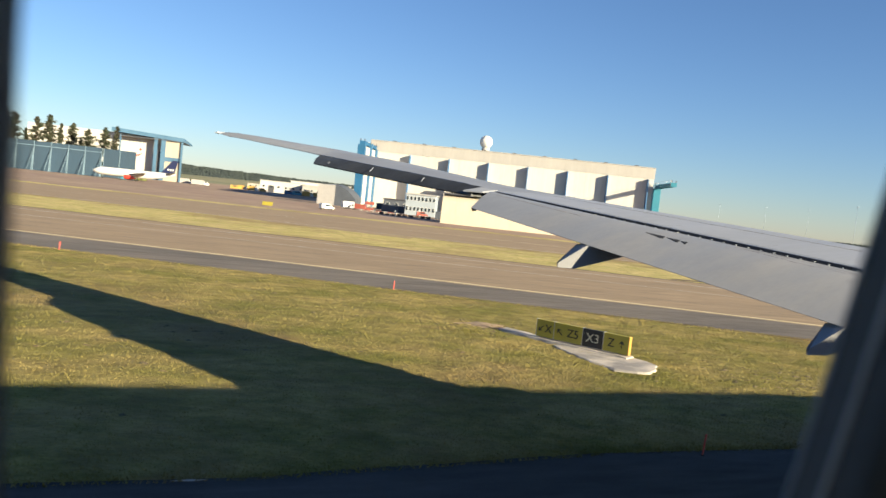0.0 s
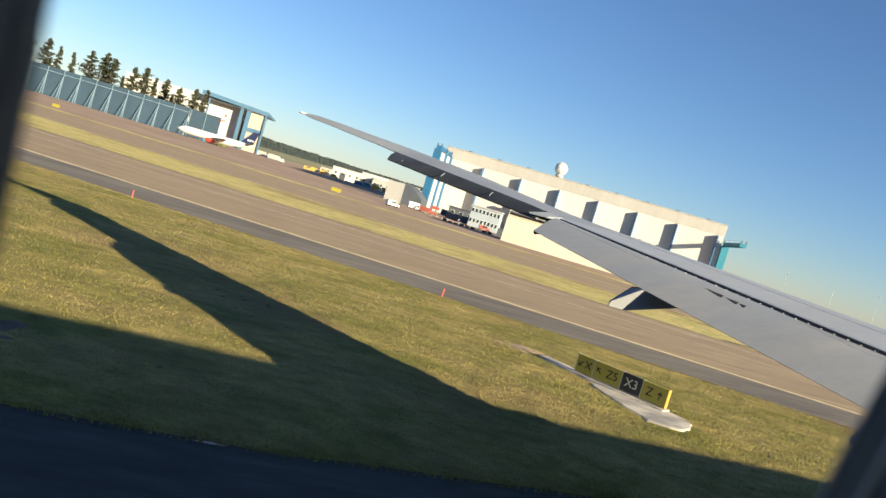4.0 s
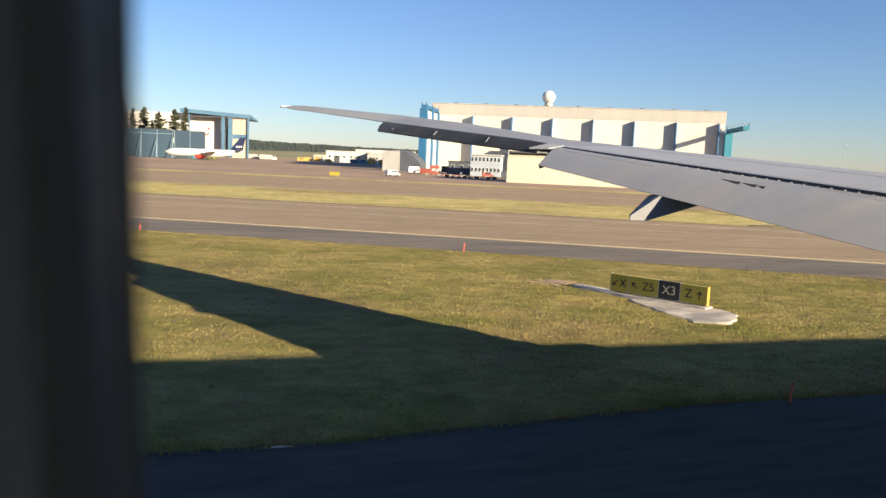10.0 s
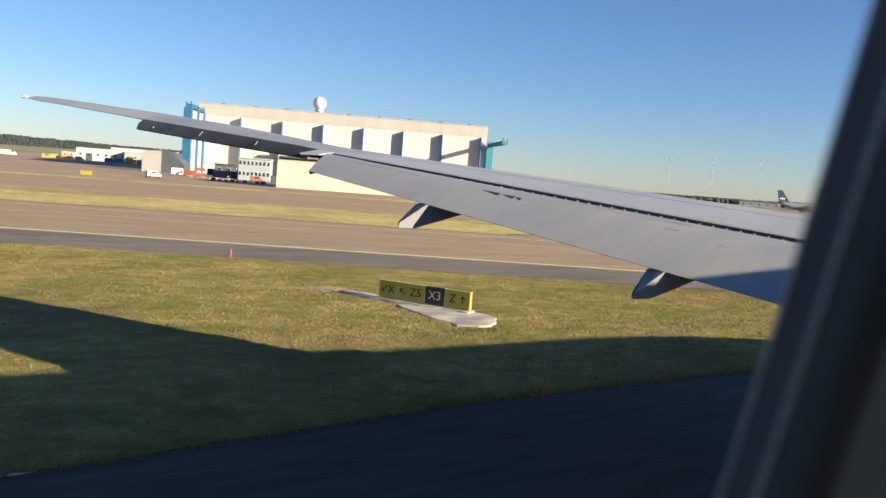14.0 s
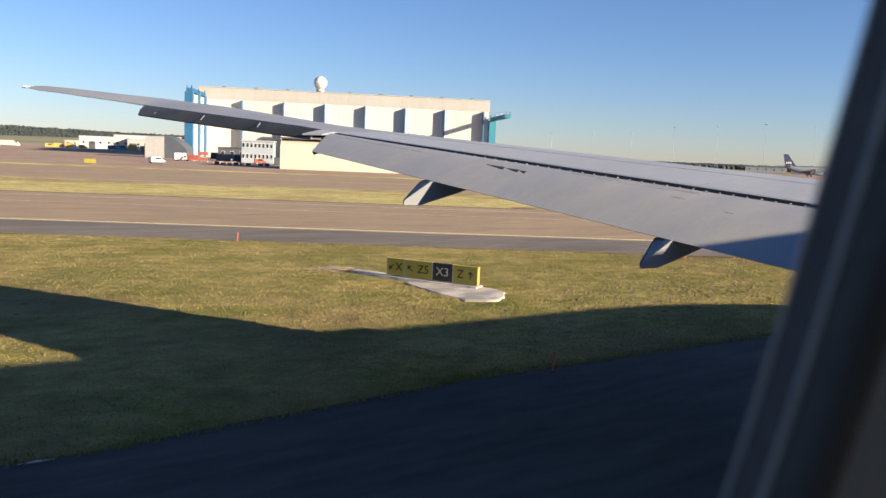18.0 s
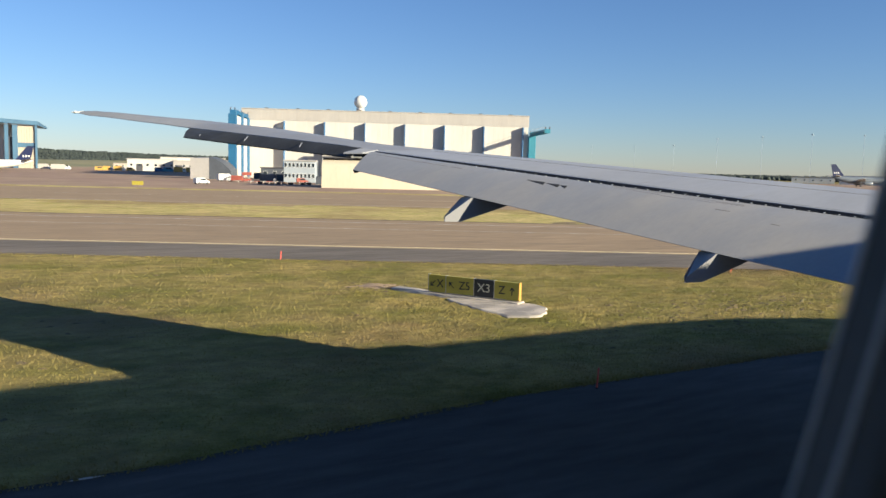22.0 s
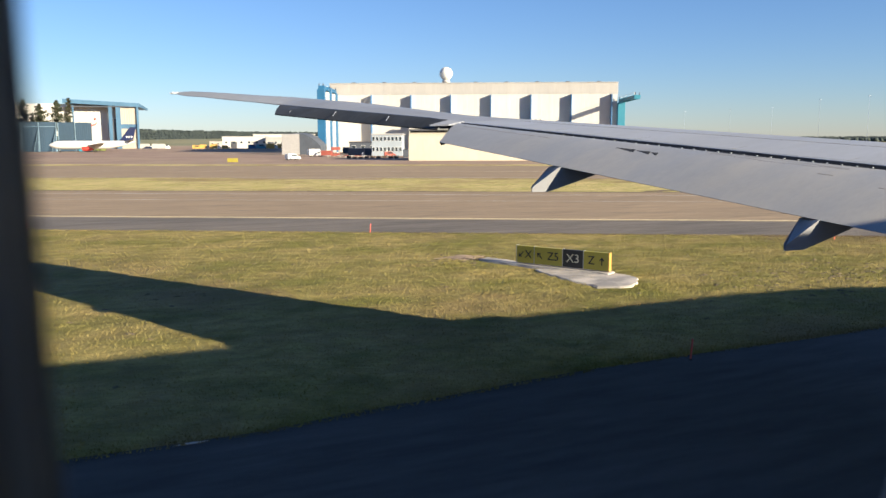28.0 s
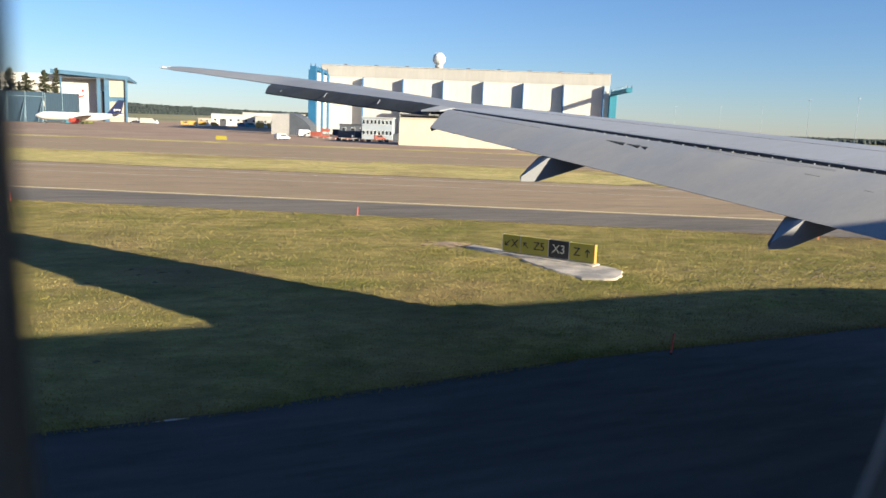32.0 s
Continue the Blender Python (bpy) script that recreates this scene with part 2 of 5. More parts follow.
def thing(name, label, category, m=None, group="", kind=""):
    ob = new(name)
    ob.empty_display_size = 0.3
    if m is not None:
        ob.matrix_basis = m
    return tagged(ob, label, category, group, kind)


def bm_mesh(name, bm, mat, smooth=False):
    me = bpy.data.meshes.new(name)
    bmesh.ops.recalc_face_normals(bm, faces=bm.faces)
    bm.to_mesh(me)
    bm.free()
    me.materials.append(M[mat] if isinstance(mat, str) else mat)
    if smooth:
        me.polygons.foreach_set("use_smooth", [True] * len(me.polygons))
    return me


def box(name, size, mat, at=(0, 0, 0), bevel=0.0, turn=None, taper=1.0):
    """A box with its base's middle at at; bevelled edges; taper narrows its top."""
    bm = bmesh.new()
    bmesh.ops.create_cube(bm, size=1.0)
    for v in bm.verts:
        k = taper if v.co.z > 0 else 1.0
        v.co = Vector((v.co.x * size[0] * k, v.co.y * size[1] * k, (v.co.z + 0.5) * size[2]))
    if bevel:
        bmesh.ops.bevel(bm, geom=bm.edges[:], offset=bevel, segments=2, affect="EDGES", profile=0.6)
    mm = Matrix.Translation(at)
    if turn is not None:
        mm = mm @ turn
    bmesh.ops.transform(bm, matrix=mm, verts=bm.verts)
    return bm_mesh(name, bm, mat)


def rod(name, a, b, r, mat, sides=8, r2=None):
    """A round bar from a to b."""
    a, b = Vector(a), Vector(b)
    bm = bmesh.new()
    d = b - a
    bmesh.ops.create_cone(bm, cap_ends=True, segments=sides, radius1=r, radius2=r if r2 is None else r2, depth=d.length)
    bmesh.ops.transform(bm, matrix=Matrix.Translation((a + b) / 2) @ d.to_track_quat("Z", "Y").to_matrix().to_4x4(), verts=bm.verts)
    return bm_mesh(name, bm, mat, sides > 6)


def ball(name, r, mat, at=(0, 0, 0), seg=16, squash=1.0):
    bm = bmesh.new()
    bmesh.ops.create_uvsphere(bm, u_segments=seg, v_segments=max(6, seg // 2), radius=r)
    for v in bm.verts:
        v.co = Vector((v.co.x, v.co.y, v.co.z * squash)) + Vector(at)
    return bm_mesh(name, bm, mat, True)


def loft(name, rings, mat, closed=True, caps=True, smooth=True):
    """Skin over rings of equal length."""
    k = len(rings[0])
    verts = [v for r in rings for v in r]
    faces = []
    for i in range(len(rings) - 1):
        for j in range(k if closed else k - 1):
            a, b = i * k + j, i * k + (j + 1) % k
            faces.append((a, b, b + k, a + k))
    if caps and closed:
        faces.append(tuple(range(k))[::-1])
        faces.append(tuple(range((len(rings) - 1) * k, len(rings) * k)))
    me = mesh_from(name, verts, faces, mat, smooth)
    bm = bmesh.new()
    bm.from_mesh(me)
    bmesh.ops.recalc_face_normals(bm, faces=bm.faces)
    bm.to_mesh(me)
    bm.free()
    if smooth:
        me.set_sharp_from_angle(angle=radians(35))
    return me


def words(name, text, size, mat, m, parent, depth=0.01):
    cu = bpy.data.curves.new(name, "FONT")
    cu.body, cu.size, cu.align_x, cu.align_y, cu.extrude = text, size, "CENTER", "CENTER", depth
    ob = bpy.data.objects.new(name, cu)
    scene.collection.objects.link(ob)
    bpy.context.view_layer.update()
    me = bpy.data.meshes.new_from_object(ob.evaluated_get(bpy.context.evaluated_depsgraph_get()))
    bpy.data.objects.remove(ob)
    me.materials.clear()
    me.materials.append(M[mat])
    return part(name, me, parent, "", m)


# Along (a) and across (p) the parallel taxiway, which runs 29 degrees off the aircraft's nose.
UA, UP = Vector((0.8746, -0.4848, 0)), Vector((0.4848, 0.8746, 0))


def at(a, p, z=0.0):
    return UA * a + UP * p + Vector((0, 0, z))


def bearing(az, r, z=0.0):
    """A place r metres away at az degrees ahead of straight abeam."""
    return Vector((r * math.sin(radians(az)), r * math.cos(radians(az)), z))


def strip(name, mat, pts_in, pts_out, z, label, category, wobble=0.0, seed=1):
    """A flat band between two edges, with a wandering outer edge."""
    rnd = random.Random(seed)

    def dense(pts):
        out = []
        for p, q in zip(pts, pts[1:]):
            p, q = Vector(p), Vector(q)
            k = max(1, int((q - p).length / 2.0)) if wobble else 1
            out += [p.lerp(q, i / k) for i in range(k)]
        out.append(Vector(pts[-1]))
        return out

    a, b = dense(pts_in), dense(pts_out)
    if wobble:
        a = [v + Vector((rnd.uniform(-1, 1), rnd.uniform(-1, 1), 0)) * wobble for v in a]
        b = [v + Vector((rnd.uniform(-1, 1), rnd.uniform(-1, 1), 0)) * wobble for v in b]
    verts = [(v.x, v.y, z) for v in a] + [(v.x, v.y, z) for v in b]
    verts += [(x, y, z - 0.3) for x, y, _ in verts]
    na, nb = len(a), len(b)
    n = na + nb
    loop = list(range(na)) + [na + i for i in range(nb)][::-1]
    bm = bmesh.new()
    vs = [bm.verts.new(v) for v in verts]
    top = bm.faces.new([vs[i] for i in loop])
    for i, j in zip(loop, loop[1:] + loop[:1]):
        bm.faces.new((vs[i], vs[j], vs[j + n], vs[i + n]))
    bmesh.ops.triangulate(bm, faces=[top])
    ob = new(name, bm_mesh(name, bm, mat))
    return tagged(ob, label, category, "", "structure")


# ---- ground ----
def make_ground():
    verts, faces = [(0, 0, 0)], []
    rings = [60, 200, 600, 1500, 4600]
    k = 48
    for r in rings:
        verts += [(r * math.cos(2 * math.pi * i / k), r * math.sin(2 * math.pi * i / k), 0) for i in range(k)]
    for i in range(k):
        faces.append((0, 1 + i, 1 + (i + 1) % k))
        for j in range(len(rings) - 1):
            a, b = 1 + j * k + i, 1 + j * k + (i + 1) % k
            faces.append((a, a + k, b + k, b))
    tagged(new("ground", mesh_from("ground", verts, faces, "grass")), "mown airfield grass, green with straw-coloured patches", "grass", "", "structure")


make_ground()
strip("taxiway_exit", "asphalt_dark", [(-160, -30, 0), (90, -30, 0)],
      [(-160, 15.4, 0), (-20, 15.9, 0), (3, 16.35, 0), (12, 17.3, 0), (30, 17.3, 0), (48, 18.0, 0), (60, 19.6, 0), (68, 21.6, 0), (90, 21, 0)], 0.02,
      "dark worn asphalt runway exit under the aircraft", "taxiway", 0.1, 3)
strip("taxiway_shoulder", "asphalt_shoulder", [at(-420, 51.4), at(300, 51.4)], [at(-420, 60.2), at(300, 60.2)], 0.02, "dark grey asphalt shoulder of the parallel taxiway", "taxiway", 0.15, 4)
strip("taxiway_parallel", "asphalt_brown", [at(-420, 60.2), at(300, 60.2)], [at(-420, 92), at(300, 92)], 0.024, "brownish weathered asphalt parallel taxiway", "taxiway", 0.0, 5)
strip("taxiway_outer", "asphalt_brown", [at(-420, 124), at(300, 124)], [at(-420, 180.8), at(300, 180.8)], 0.02, "brownish asphalt outer taxiway before the hangars", "taxiway", 0.2, 6)
strip("apron", "apron", [at(-620, 191), at(420, 191)], [at(-620, 760), at(420, 760)], 0.02, "reddish asphalt hangar apron", "apron", 0.3, 7)
strip("grass_strip", "dry_grass", [at(-420, 92.1), at(50, 92.1), at(57, 95), at(61, 100), at(62, 105)], [at(-420, 123.8), at(28, 123.6), at(48, 119), at(58, 112.5), at(62, 105.1)], 0.012, "straw-yellow grass strip between the two taxiways", "grass", 0.2, 9)
strip("grass_verge", "dry_grass", [at(-420, 181), at(72, 181)], [at(-420, 190.8), at(76, 190.8)], 0.012, "narrow dry grass verge before the apron", "grass", 0.3, 10)
strip("service_road", "asphalt_brown", [at(-45, 128.5), at(-20, 122)], [at(-45, 122.5), at(-20, 118)], 0.016, "short asphalt link across the grass strip", "road", 0.1, 8)


def line(name, pts, w, mat, label, z=0.03):
    """A painted line of width w along a polyline."""
    pts = [Vector(p) for p in pts]
    verts, faces = [], []
    for i, p in enumerate(pts):
        d = (pts[min(i + 1, len(pts) - 1)] - pts[max(i - 1, 0)]).normalized()
        s = Vector((-d.y, d.x, 0)) * w / 2
        verts += [(p.x + s.x, p.y + s.y, z), (p.x - s.x, p.y - s.y, z)]
        if i:
            k = 2 * i
            faces.append((k - 2, k, k + 1, k - 1))
    tagged(new(name, mesh_from(name, verts, faces, mat)), label, "road marking", "", "structure")


line("edge_line", [at(-420, 60.9), at(300, 60.9)], 0.5, "paint_yellow", "faded yellow taxiway edge line")
line("edge_line", [at(-420, 87.3), at(30, 87.3)], 0.3, "paint_white", "pale faded taxiway edge line")
line("edge_line", [at(30, 87.3), at(44, 87.4), at(54, 88.2), at(62, 90.2), at(68, 93.6), at(72, 98.4), at(73.3, 103.2), at(72.2, 107.6), at(68.6, 111.6), at(62, 115.4), at(54, 118.6), at(42, 121.8), at(28, 124.6), at(14, 126)], 0.35, "paint_yellow", "yellow edge line bending round the tip of the grass strip")
line("edge_line", [at(-420, 78.5), at(300, 78.5)], 0.2, "paint_white", "faint pale taxiway line")
line("edge_line", [at(-420, 126), at(14, 126)], 0.35, "paint_white", "pale faded edge line of the outer taxiway")
line("edge_line", [at(-420, 150), at(300, 150)], 0.2, "paint_white", "faded pale centre line of the outer taxiway")
line("dark_edge", [at(-420, 91.9), at(-200, 92.1), at(-60, 91.8), at(40, 92.2), at(300, 91.9)], 0.9, "dirt", "dark line along the edge of the grass strip", 0.033)
line("dark_edge", [at(-420 + 6 * k, 51.38 + 0.22 * noise.noise((k * 0.7, 0.0, 2.0))) for k in range(77)], 0.5, "dirt", "dark soil edge between grass and asphalt shoulder", 0.031)
for k, off in enumerate((66.5, 71.5, 83, 138, 143, 163)):
    line("asphalt_joint", [at(-420, off), at(300, off + 0.4)], 0.08, "tar", "dark tar-filled joint in the taxiway asphalt", 0.028)
line("asphalt_joint", [at(36, 52), at(37.5, 60), at(34.5, 70), at(36, 80), at(35.2, 91.5)], 0.35, "tar", "dark cracked cross joint in the taxiway asphalt", 0.028)


strip("taxiway_crossing", "asphalt_grey", [at(74, 92.2), at(160, 92.2)], [at(74, 123.6), at(160, 123.6)], 0.018, "grey asphalt crossing that leads to the hangar apron", "taxiway", 0.1, 33)
strip("taxiway_crossing", "asphalt_grey", [at(50.5, 91.95), at(58, 95), at(62.2, 100), at(63.2, 105), at(74, 105)], [at(50.5, 91.9), at(60, 91.9), at(66, 91.9), at(70, 91.9), at(74, 91.9)], 0.019, "grey asphalt round the tip of the grass strip", "taxiway", 0.0, 34)
strip("taxiway_crossing", "asphalt_grey", [at(28, 123.8), at(48, 119.4), at(58, 113), at(63.2, 105.2), at(74, 105.2)], [at(28, 123.9), at(45, 123.9), at(60, 123.9), at(68, 123.9), at(74, 123.9)], 0.019, "grey asphalt round the tip of the grass strip", "taxiway", 0.0, 35)
strip("taxiway_crossing", "apron", [at(76.5, 180.7), at(160, 180.7)], [at(76.5, 191.2), at(160, 191.2)], 0.017, "asphalt mouth of the crossing on the hangar apron", "taxiway", 0.0, 36)
LEAD = "yellow taxi guide line on the asphalt"
line("guide_line", [at(97.5, 62), at(97.5, 96), at(97.3, 130), at(97.5, 188), at(92, 215)], 0.4, "paint_yellow", LEAD)
line("guide_line", [at(58, 64.4), at(70.4, 65.2), at(78.7, 67.8), at(84.5, 71.3), at(90.9, 77.6), at(95.2, 85), at(97.1, 92), at(97.3, 97)], 0.35, "paint_yellow", LEAD, 0.031)
line("guide_line", [at(97.6, 104), at(96, 113), at(91.4, 123.7), at(84, 131.5), at(75, 137), at(61, 142.5), at(42, 146.8), at(20, 149.2), at(-20, 150)], 0.3, "paint_yellow", LEAD, 0.032)
line("guide_line", [at(97.8, 100), at(99.6, 93), at(104, 86), at(110.3, 79.4), at(120, 73.6), at(135, 69), at(160, 66)], 0.3, "paint_yellow", LEAD, 0.033)
strip("taxiway_section", "asphalt_grey", [at(36.5, 60.25), at(300, 60.25)], [at(35.2, 91.9), at(300, 91.9)], 0.026, "darker resurfaced section of the parallel taxiway", "taxiway", 0.1, 31)


def field_near(x):
    """The grass wedge's edge along the runway exit."""
    return np.where(x < 12, 16.3 + np.clip(x - 3, 0, 9) * 0.11, 17.4) + np.where(x > 45, (x - 45) * 0.13, 0)


def field_far(x):
    """The grass wedge's edge along the parallel taxiway."""
    return (51.3 - 0.4848 * x) / 0.8746


def lump(x, y):
    """Small humps of the field, fading out towards its edges."""
    edge = min(1.0, max(0.0, (y - float(field_near(x))) / 1.5), max(0.0, (float(field_far(x)) - y) / 1.5))
    h = 0.5 + 0.5 * noise.noise((x * 0.55, y * 0.55, 1.0))
    f = 0.5 + 0.5 * noise.noise((x * 2.3, y * 2.3, 7.0))
    return 0.006 + max(0.0, edge) * (0.1 * h + 0.075 * f)


def make_field():
    xs = np.arange(-46, 62.01, 0.34)
    n = 130
    verts, faces = [], []
    for x in xs:
        a, b = float(field_near(x)) + 0.02, float(field_far(x)) - 0.02
        for j in range(n + 1):
            y = a + (b - a) * (j / n) ** 1.35
            verts.append((x, y, lump(x, y)))
    for i in range(len(xs) - 1):
        for j in range(n):
            k = i * (n + 1) + j
            faces.append((k, k + n + 1, k + n + 2, k + 1))
    tagged(new("grass_field", mesh_from("grass_field", verts, faces, "grass", True)), "uneven mown grass between runway exit and taxiway", "grass", "", "structure")


make_field()


def grass_tufts(name, n, region, h0, h1, seed, label, humps=False):
    """Loose upright blades over a stretch of the field."""
    rng = np.random.default_rng(seed)
    pts = region(rng, n)
    n = len(pts)
    ang = rng.uniform(0, 2 * np.pi, n)
    h = rng.uniform(h0, h1, n)
    w = h * rng.uniform(0.18, 0.42, n)
    lean_x, lean_y = rng.normal(0, 0.45, n) * h, rng.normal(0, 0.45, n) * h
    v = np.zeros((n, 3, 3))
    v[:, 0, 0], v[:, 0, 1] = pts[:, 0] - np.cos(ang) * w, pts[:, 1] - np.sin(ang) * w
    v[:, 1, 0], v[:, 1, 1] = pts[:, 0] + np.cos(ang) * w, pts[:, 1] + np.sin(ang) * w
    v[:, 2, 0], v[:, 2, 1], v[:, 2, 2] = pts[:, 0] + lean_x, pts[:, 1] + lean_y, h
    base = np.array([lump(x, y) for x, y in pts]) if humps else np.zeros(n)
    v[:, :, 2] += base[:, None]
    v[:, :2, 2] -= 0.01
    me = bpy.data.meshes.new(name)
    me.vertices.add(3 * n)
    me.vertices.foreach_set("co", v.ravel())
    me.loops.add(3 * n)
    me.loops.foreach_set("vertex_index", np.arange(3 * n))
    me.polygons.add(n)
    me.polygons.foreach_set("loop_start", np.arange(n) * 3)
    me.polygons.foreach_set("loop_total", np.full(n, 3))
    me.materials.append(M["blade"])
    me.update()
    tagged(new(name, me), label, "grass", "", "stuff")


def near_field(rng, n):
    """The wedge of grass between the runway exit and the parallel taxiway, denser close by."""
    x = rng.uniform(-46, 61, n)
    k = rng.random(n) ** 1.6
    far, near = field_far(x), field_near(x)
    y = near + (far - near) * k
    ok = far > near + 0.5
    return np.stack([x, y], 1)[ok]


def far_strip(rng, n):
    a, p = rng.uniform(-130, 90, n), rng.uniform(92.2, 123.8, n)
    return np.stack([a * 0.8746 + p * 0.4848, -a * 0.4848 + p * 0.8746], 1)


grass_tufts("grass_blades", 430000, near_field, 0.022, 0.058, 5, "short tufted grass in green and straw tones", True)
def field_edges(rng, n):
    """A ragged fringe along both edges of the grass wedge."""
    x = rng.uniform(-46, 60, n)
    off = np.abs(rng.normal(0, 0.3, n)) - 0.22
    y = np.where(rng.random(n) < 0.5, field_near(x) + off, field_far(x) - off)
    return np.stack([x, y], 1)


grass_tufts("grass_fringe", 22000, field_edges, 0.035, 0.11, 8, "ragged fringe of longer grass along the asphalt edges")
grass_tufts("grass_blades", 40000, far_strip, 0.03, 0.09, 6, "tufted grass on the strip between the taxiways")


def dirt_patch(x, y, r, seed, label="bare reddish earth worn through the grass", mat="dirt", z=0.012, sx=1.6):
    rnd = random.Random(seed)
    n = 40
    verts = [(x, y, lump(x, y) + z + 0.02)]
    for i in range(n):
        a = 2 * math.pi * i / n
        q = r * (1 + 0.35 * noise.noise((math.cos(a) * 1.5, math.sin(a) * 1.5, seed)) + rnd.uniform(-0.08, 0.08))
        px, py = x + q * sx * math.cos(a), y + q * math.sin(a)
        verts.append((px, py, lump(px, py) - 0.015))
    tagged(new("dirt_patch", mesh_from("dirt_patch", verts, [(0, 1 + i, 1 + (i + 1) % n) for i in range(n)], mat)), label, "soil", "", "structure")


# ---- the aircraft ----
plane = thing("airliner", "twin-engined airliner parked on the exit, grey wing with lowered flaps", "aircraft")


def gap(y):
    return 19.38 - 0.521 * y, 6.53 - 0.107 * (19.55 - y)


def section(y):
    """The fixed wing's outline at span y: points (x, z) from the rear edge over the top to the nose and back below."""
    if y <= 19.6:
        xr, zr = gap(y)
        if y < 6:
            xr = gap(6)[0] + (6 - y) * 0.1
        xl = 20.2 - (y - 8) * 0.68
        xc = min(22.34 - 0.56 * y, xl - 0.28 * (xl - xr))
        zc = 5.03 + 0.081 * y
        th = 1.35 - 0.042 * y
        zl = zc - 0.3 * th - 0.05
        rear = 0.16
    else:
        k = (y - 19.6) / (29.5 - 19.6)
        tip = max(0.0, (y - 26.1) / 3.4)
        xr = 19.38 - 0.521 * y if y < 26.1 else 5.78 - tip * 3.04
        zr = 6.63 + 0.095 * (y - 20) if y < 26.1 else 7.21 + 0.47 * math.sin(tip * 1.3) / math.sin(1.3)
        xl = 20.2 - (y - 8) * 0.68 if y < 26.1 else 7.89 - tip * 4.9
        xc = xr + 0.4 * (xl - xr)
        zc = zr + 0.05 * (1 - k) + 0.012 + float(np.interp(y, (21.5, 23, 24, 25, 26.2, 26.8, 27.6, 29, 29.5), (0, 0.07, 0.12, 0.16, 0.16, 0.14, 0.09, 0.07, 0.02)))
        zr -= float(np.interp(y, (26.4, 27.4, 29, 29.4), (0, 0.06, 0.06, 0.0)))
        th = 0.5 * (1 - k) + 0.07
        zl = zc - 0.4 * th
        rear = 0.05 * (1 - k) + 0.015
    m1 = (xr + (xc - xr) * 0.5, zr + (zc - zr) * 0.72)
    f1 = (xc + (xl - xc) * 0.6, zc + (zl - zc) * 0.25)
    f2 = (xc + (xl - xc) * 0.92, zc + (zl - zc) * 0.62)
    l1 = (xc + (xl - xc) * 0.85, zl - 0.28 * th)
    l2 = (xc, zc - th)
    l3 = (xr + (xc - xr) * 0.45, zr - rear - (th - (zc - zr)) * 0.45)
    return [(xr, zr), m1, (xc, zc), f1, f2, (xl, zl), l1, l2, l3, (xr, zr - rear)]


def wing_rings(ys):
    return [[(x, y, z) for x, z in section(y)] for y in ys]


part("wing", loft("wing", wing_rings([-0.6, 2, 4, 6, 7, 8, 9, 10, 11, 12, 13, 14, 15, 16, 17, 18, 19, 19.55]), "wing_metal"), plane, "grey metal wing with flush panels")
part("wing_outer", loft("wing_outer", wing_rings([19.56, 20.5, 21.5, 22.5, 23.5, 24.5, 25.3, 26.05, 26.15, 26.8, 27.6, 28.4, 29, 29.35, 29.5]), "wing_tip_paint"), plane, "raked grey outer wing and tip")
tip = []
for y, k in ((29.3, 1.0), (29.36, 1.06), (29.43, 1.08), (29.5, 1.12)):
    ring = section(min(y, 29.5))
    cx, cz = (sum(v[i] for v in ring) / len(ring) for i in (0, 1))
    tip.append([(cx + (x - cx) * k, y + 0.004, cz + (z - cz) * k + 0.006) for x, z in ring])
part("tip_cap", loft("tip_cap", tip, "lens"), plane, "white wing-tip cap")
part("tip_light", ball("tip_light", 0.07, "lens", (2.85, 29.47, 7.69), 10, 0.6), plane, "white tip light")


def te(y):
    return 15.85 - 0.42 * y, 6.02 - 0.1594 * (18.5 - y)


def flap(name, y0, y1, mat="wing_paint", label=""):
    rings = []
    n = 24
    for i in range(n + 1):
        s = i / n
        yg, yt = y0[0] + (y1[0] - y0[0]) * s, y0[1] + (y1[1] - y0[1]) * s
        xg, zg = gap(yg)
        xt, zt = te(yt)
        a, b = Vector((xg - 0.08, yg, zg - 0.075)), Vector((xt, yt, zt))
        up = Vector((0.35, 0, 0.93))
        q = []
        for u, hgt in ((-0.06, -0.10), (0.0, 0.0), (0.1, 0.088), (0.22, 0.158), (0.34, 0.192), (0.46, 0.198), (0.6, 0.178), (0.74, 0.132), (0.87, 0.072), (1.0, 0.0), (0.995, -0.012), (0.8, -0.07), (0.4, -0.16), (0.05, -0.2)):
            q.append(a.lerp(b, u) + up * hgt)
        rings.append(q)
    return part(name, loft(name, rings, mat), plane, label)


flap("outboard_flap", (19.5, 18.5), (8.2, 7.1), label="pale grey lowered trailing-edge flap, stained along its seams")
flap("inboard_flap", (8.05, 6.95), (2.0, 1.4), label="pale grey lowered inner flap")

# dark cove behind the fixed wing with the row of small rollers
cove = []
for i in range(25):
    y = 19.5 - i * 0.72
    x, z = gap(y)
    cove.append([(x + 0.1, y, z - 0.012), (x - 0.012, y, z - 0.012), (x - 0.02, y, z - 0.24), (x + 0.3, y, z - 0.3)])
part("flap_cove", loft("flap_cove", cove, "slot_dark"), plane, "black gap ahead of the flap")
bolt = box("roller", (0.02, 0.034, 0.016), "lens", (0, 0, 0), 0.004)
for i in range(52):
    y = 19.35 - i * 0.24
    x, z = gap(y)
    part("roller", bolt, plane, "small pale roller in the flap gap" if not i else "", pose(x - 0.1, y - 0.02, z - 0.066, 0, -20, 27))


